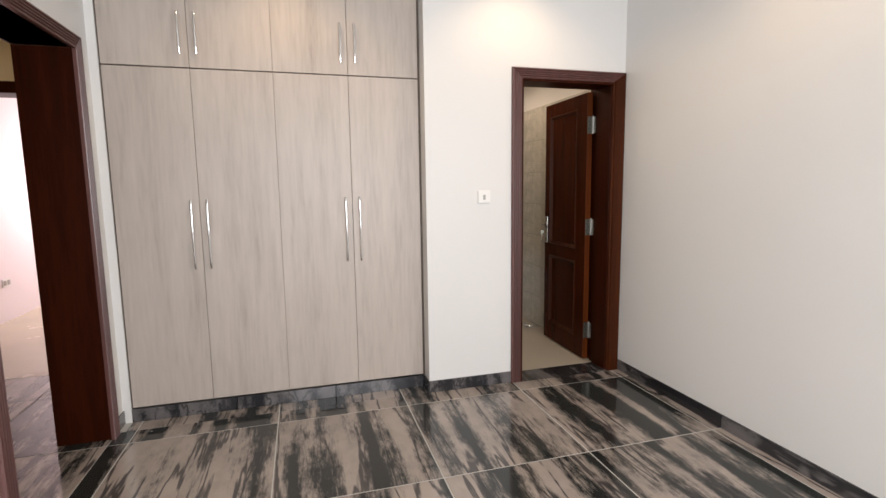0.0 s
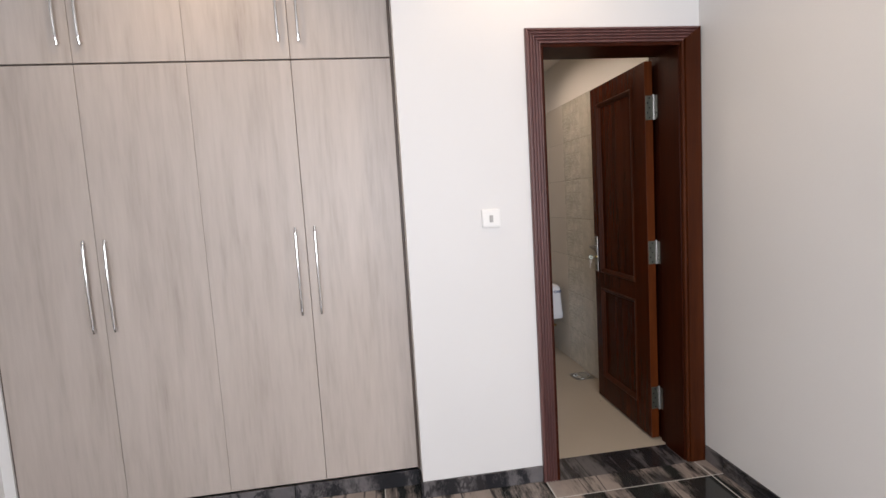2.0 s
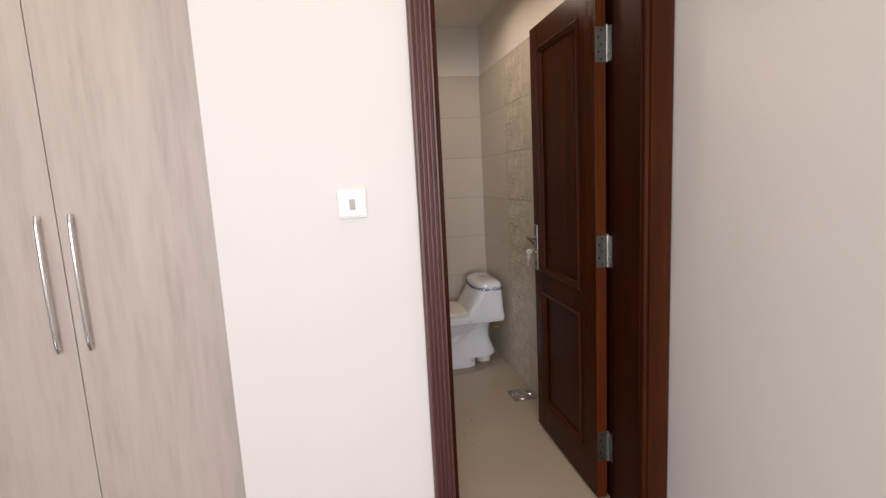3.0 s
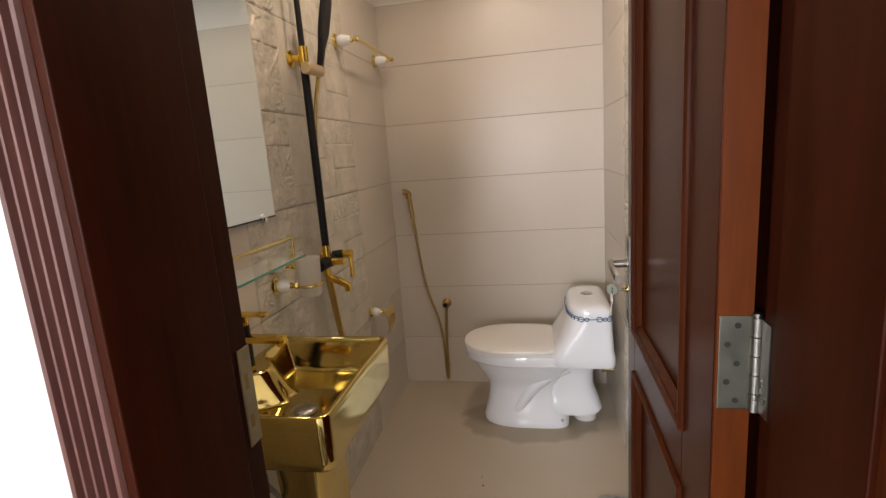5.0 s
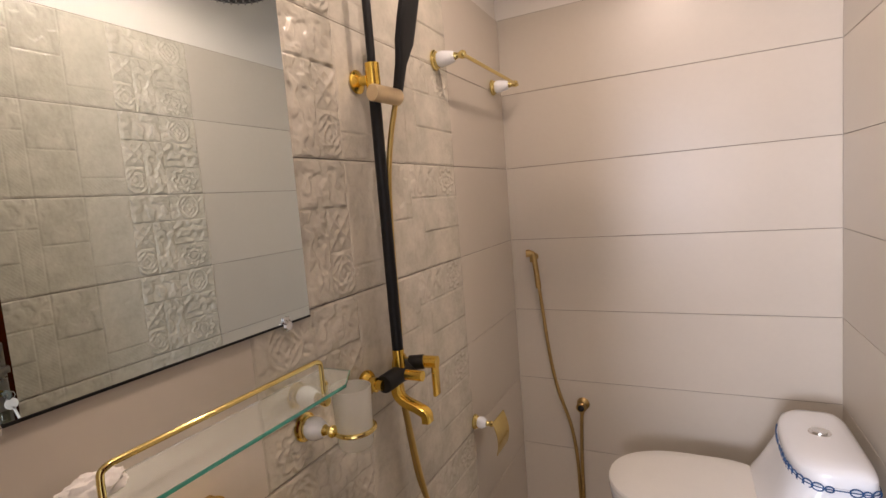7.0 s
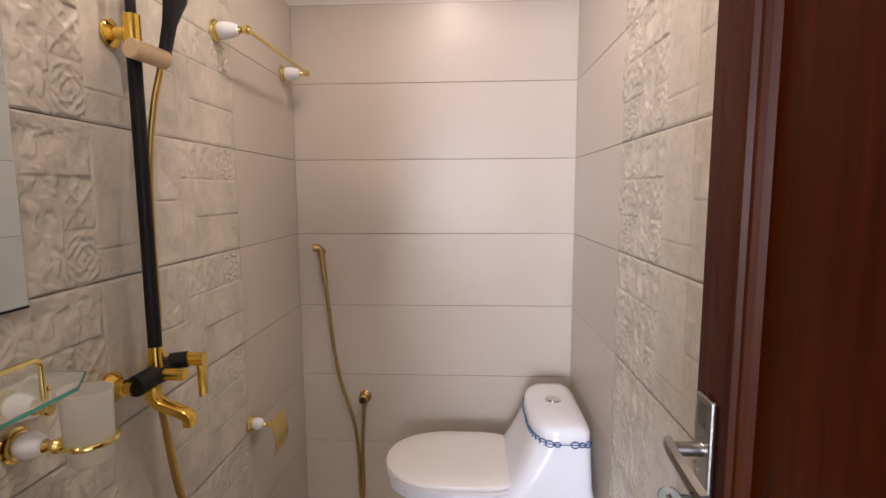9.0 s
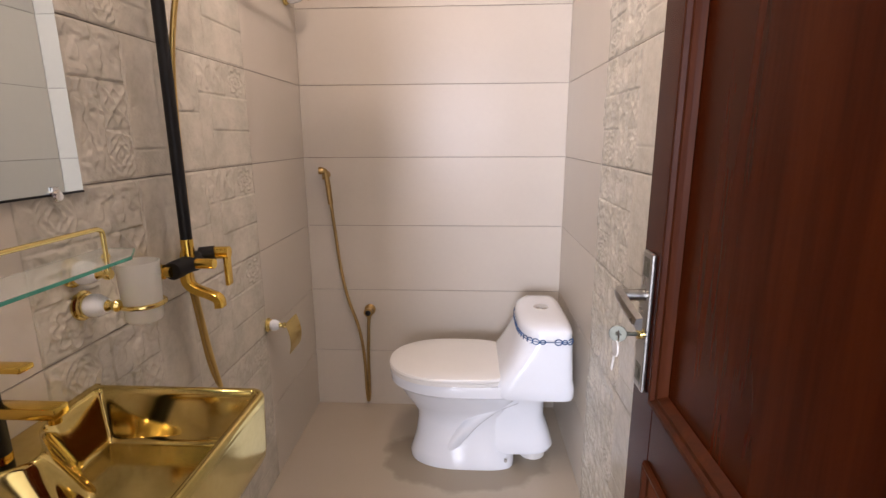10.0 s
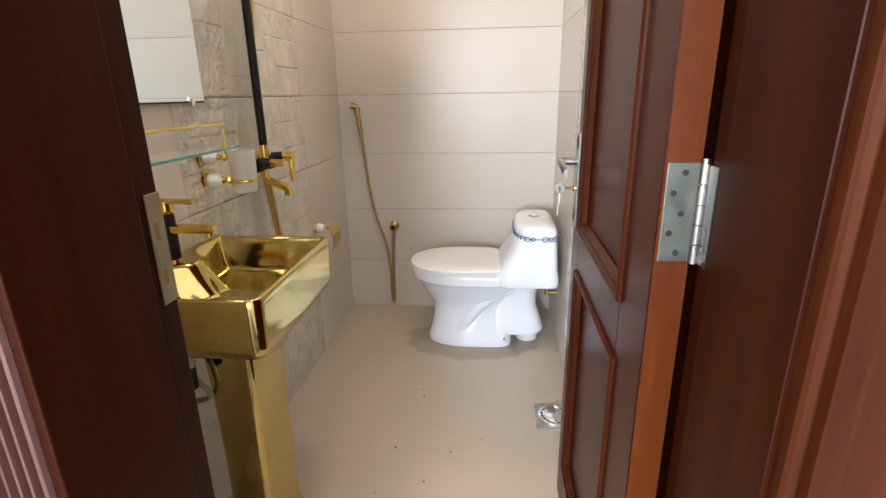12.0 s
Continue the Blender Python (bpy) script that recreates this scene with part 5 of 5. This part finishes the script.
lay(floor, clipped(XL, XR, 0.018, 0.776, 0.006), clipped(BACK, 0.0, -0.150, 0.82, 0.006), -0.012, 0.012, FLOOR_TILE, "floor_tile")
lay(floor, clipped(FX0, FX1, 0.018, 0.776, 0.006), [(0.001, FRONT + 0.02)], -0.012, 0.012, FLOOR_TILE, "floor_tile")
hall_floor = tagged(new("floor_hall"), "smoky grey polished porcelain hall floor", "floor", kind="structure")
lay(hall_floor, clipped(-5.0, XL - 0.002, 0.018, 0.776, 0.006), clipped(-2.2, HW0, -0.150, 0.82, 0.006), -0.012, 0.012, FLOOR_TILE, "floor_tile")

# skirting tiles
SKH = 0.078
skirting = tagged(new("baseboard"), "dark grey veined porcelain skirting tiles", "skirting", kind="structure")
for xa, xb in clipped(FX1, DOOR_X0 - 0.07, 0.018, 0.776, 0.003):
    piece("skirting_tile", slab_mesh("skirting_tile", xb - xa, 0.010, SKH, SKIRT), (xa, -0.010, 0.0005), skirting)
for xa, xb in clipped(FX0, FX1 - 0.010, 0.018, 0.6, 0.003):
    piece("skirting_tile", slab_mesh("skirting_tile", xb - xa, 0.010, SKH, SKIRT), (xa, FRONT - 0.006, 0.0005), skirting)
piece("skirting_tile", slab_mesh("skirting_tile", 0.010, FRONT + 0.002, SKH, SKIRT), (FX1 - 0.010, -0.010, 0.0005), skirting)
piece("skirting_tile", slab_mesh("skirting_tile", 0.010, FRONT - 0.0, SKH, SKIRT), (XL, -0.006, 0.0005), skirting)
for ya, yb in clipped(BACK, -0.024, -0.150, 0.82, 0.003):
    piece("skirting_tile", slab_mesh("skirting_tile", 0.010, yb - ya, SKH, SKIRT), (XR - 0.010, ya, 0.0005), skirting)
for ya, yb in clipped(BACK, LY0 - 0.07, -0.150, 0.82, 0.003):
    piece("skirting_tile", slab_mesh("skirting_tile", 0.010, yb - ya, SKH, SKIRT), (XL, ya, 0.0005), skirting)

# bathroom wall tiles: courses of 30 cm, one relief column on each side wall
courses = []
z = TOP
while z > 0.02:
    courses.append((max(0.001, z - ROW), z - 0.0022))
    z -= ROW


def tile_wall(name, label, to_world, columns):
    """to_world maps (u along the wall, depth out, z) to the world; columns are (u0, u1, relief?)."""
    wall = tagged(new(name), label, "wall", kind="structure")
    u0, u1 = columns[0][0], columns[-1][1]
    bm = bmesh.new()
    box(bm, (u0, -TG + 0.0005, 0), (u1, -0.0025, TOP))
    me = bpy.data.meshes.new("grout")
    bm.to_mesh(me)
    bm.free()
    me.materials.append(WALL_GROUT)
    g = new("grout", me)
    g.matrix_basis = to_world
    g.parent = wall
    for a, b, relief in columns:
        for z0, z1 in courses:
            full = z1 - z0 > ROW - 0.01
            if relief:
                me = relief_tile() if full else relief_tile(z1 - z0)
            else:
                key = ("wall_tile", round(b - a, 4), round(z1 - z0, 4))
                if key not in slabs:
                    slabs[key] = slab_mesh("wall_tile", b - a - 0.0004, TG - 0.0005, z1 - z0, TILE, 0.0005)
                me = slabs[key]
            ob = new("relief_tile" if relief else "wall_tile", me)
            ob.matrix_basis = to_world @ pose(a, -TG + 0.0005, z0)
            ob.parent = wall


RELIEFS = {}


def relief_height(u, v):
    """The pressed pattern of one 90 x 30 cm tile, in metres: a patchwork of medallions, scrolls, plain and ribbed blocks."""
    h = np.zeros_like(u)
    rng = np.random.RandomState(4)

    def scroll(uu, vv, f, seed):
        r = np.random.RandomState(seed)
        s = np.zeros_like(uu)
        for _ in range(7):
            a, k, ph = r.uniform(0, 6.28), r.uniform(0.5, 1.4) * f, r.uniform(0, 6.28)
            s += np.sin(k * (uu * np.cos(a) + vv * np.sin(a)) + ph + 1.3 * np.sin(0.6 * k * (vv * np.cos(a) - uu * np.sin(a)) + 2 * ph))
        return np.clip(s / 3.0, -1, 1)

    def patch(u0, u1, v0, v1, fn):
        nonlocal h
        m = (u >= u0) & (u < u1) & (v >= v0) & (v < v1)
        d = np.minimum(np.minimum(u - u0, u1 - u), np.minimum(v - v0, v1 - v))
        edge = np.clip(d / 0.004, 0, 1)
        edge = edge * edge * (3 - 2 * edge)
        cu, cv = (u - (u0 + u1) / 2) / ((v1 - v0) / 2), (v - (v0 + v1) / 2) / ((v1 - v0) / 2)
        h = np.where(m, edge * fn(cu, cv, u, v), h)

    def ridge(x, w):
        return np.exp(-(x / w) ** 2)

    def medallion(cu, cv, uu, vv):
        r, a = np.hypot(cu, cv), np.arctan2(cv, cu)
        di = np.abs(cu) + np.abs(cv)
        s = ridge(r - 0.86, 0.09) + 0.8 * ridge(di - 0.8, 0.08) + 0.8 * ridge(di - 0.42, 0.08) + 0.7 * ridge(np.maximum(np.abs(cu), np.abs(cv)) - 0.45, 0.07)
        s += 0.8 * ridge(r, 0.14) + 0.5 * (r > 0.95) * np.cos(9 * a)
        return 0.0008 + 0.0020 * np.clip(s, 0, 1.1)

    def lotus(cu, cv, uu, vv):
        r, a = np.hypot(cu * 0.85, cv), np.arctan2(cv, cu * 0.85)
        pet = 0.62 + 0.25 * np.abs(np.cos(4 * a))
        s = ridge(r - pet, 0.08) + ridge(r - 0.5 * pet, 0.07) + (r < 0.2) * 0.8 + 0.55 * (r > 0.95) * scroll(uu, vv, 120, 3)
        return 0.0008 + 0.0020 * np.clip(s, 0, 1.1)

    def cross(cu, cv, uu, vv):
        s = ridge(np.abs(cu) - np.abs(cv), 0.16) + 0.6 * ridge(np.abs(cu) + np.abs(cv) - 0.75, 0.12)
        return 0.0010 + 0.0018 * np.clip(s, 0, 1.1)

    def scrolls(f, seed, amp=0.0022):
        return lambda cu, cv, uu, vv: 0.0012 + amp * 0.5 * (1 + np.tanh(2.6 * scroll(uu, vv, f, seed)))

    def plain(level, seed):
        return lambda cu, cv, uu, vv: level + 0.0005 * scroll(uu, vv, 45, seed)

    def beads(cu, cv, uu, vv):
        return 0.0012 + 0.0003 * np.sin(uu * 520) * np.sin(vv * 520) + 0.0003 * scroll(uu, vv, 90, 25)

    patch(0.0, 0.155, 0.197, 0.30, medallion)
    patch(0.0, 0.155, 0.102, 0.197, scrolls(150, 5))
    patch(0.0, 0.155, 0.0, 0.102, lotus)
    patch(0.155, 0.31, 0.197, 0.30, scrolls(130, 8))
    patch(0.155, 0.235, 0.0, 0.197, scrolls(170, 9))
    patch(0.235, 0.31, 0.102, 0.197, cross)
    patch(0.235, 0.31, 0.0, 0.102, medallion)
    patch(0.31, 0.46, 0.06, 0.30, plain(0.0016, 2))
    patch(0.31, 0.46, 0.0, 0.06, beads)
    patch(0.46, 0.60, 0.15, 0.30, scrolls(120, 12, 0.0015))
    patch(0.46, 0.60, 0.0, 0.15, plain(0.0013, 14))
    patch(0.60, 0.76, 0.205, 0.30, scrolls(140, 17, 0.0016))
    patch(0.76, 0.90, 0.205, 0.30, lotus)
    patch(0.60, 0.66, 0.0, 0.205, beads)
    patch(0.66, 0.90, 0.105, 0.205, plain(0.0022, 21))
    patch(0.66, 0.90, 0.0, 0.105, beads)
    crinkle = np.abs(scroll(u, v, 210, 41)) * np.abs(scroll(u, v, 330, 43)) * np.clip((0.36 - u) / 0.06, 0.25, 1)
    return (1.4 + 0.4 * np.clip((0.34 - u) / 0.04, 0, 1)) * h + 0.0003 * scroll(u, v, 60, 31) - 0.0016 * crinkle


def relief_tile(height=ROW - 0.0022):
    """A heightfield tile with its sides."""
    key = round(height, 4)
    if key in RELIEFS:
        return RELIEFS[key]
    w, step = 0.8985, 0.0026
    nu, nv = int(w / step), max(2, int(height / step))
    us, vs = np.linspace(0, w, nu + 1), np.linspace(ROW - 0.0022 - height, ROW - 0.0022, nv + 1)
    uu, vv = np.meshgrid(us, vs)
    hh = relief_height(uu, vv)
    d0 = TG - 0.0005
    rim = np.minimum(np.minimum(uu, w - uu), np.minimum(vv - vs[0], vs[-1] - vv)) < 0.0005
    hh = np.where(rim, -0.001, hh)
    co = np.stack([uu, d0 + hh, vv - vs[0]], -1).reshape(-1, 3)
    i = np.arange(nv)[:, None] * (nu + 1) + np.arange(nu)[None, :]
    quads = np.stack([i, i + nu + 1, i + nu + 2, i + 1], -1).reshape(-1, 4)
    n = len(co)
    verts = co.tolist() + [(0, 0, 0), (w, 0, 0), (w, 0, height), (0, 0, height)]
    top = n - (nu + 1)
    faces = quads.tolist() + [[n, n + 1, nu] + list(range(nu - 1, -1, -1)), [n + 3] + list(range(top, n)) + [n + 2],
                              [n, 0] + [k * (nu + 1) for k in range(1, nv + 1)] + [n + 3], [n + 1, n + 2] + [nu + k * (nu + 1) for k in range(nv, -1, -1)]]
    me = bpy.data.meshes.new("relief_tile")
    me.from_pydata(verts, [], faces)
    for p in me.polygons[:len(quads)]:
        p.use_smooth = True
    me.materials.append(RELIEF)
    RELIEFS[key] = me
    return me


west = Matrix(((0, 1, 0, BX0), (1, 0, 0, 0), (0, 0, 1, 0), (0, 0, 0, 1)))
east = Matrix(((0, -1, 0, BX1), (-1, 0, 0, 0), (0, 0, 1, 0), (0, 0, 0, 1)))
north = Matrix(((1, 0, 0, 0), (0, -1, 0, BY1), (0, 0, 1, 0), (0, 0, 0, 1)))
south = Matrix(((-1, 0, 0, 0), (0, 1, 0, BY0), (0, 0, 1, 0), (0, 0, 0, 1)))
tile_wall("wall_tiles_west", "beige wall tiles with an embossed patchwork column", west, [(BY0, 0.835, False), (0.835, 1.735, True), (1.735, BY1 - 0.001, False)])
tile_wall("wall_tiles_east", "beige wall tiles with an embossed patchwork column", east, [(-BY1 + 0.001, -1.666, False), (-1.666, -0.766, True), (-0.766, -BY0, False)])
tile_wall("wall_tiles_north", "plain long beige glazed tiles in courses", north, [(BX0, BX1, False)])
tile_wall("wall_tiles_south", "plain beige glazed tiles beside the door", south, [(-DOOR_X0 + 0.028, -BX0, False)])
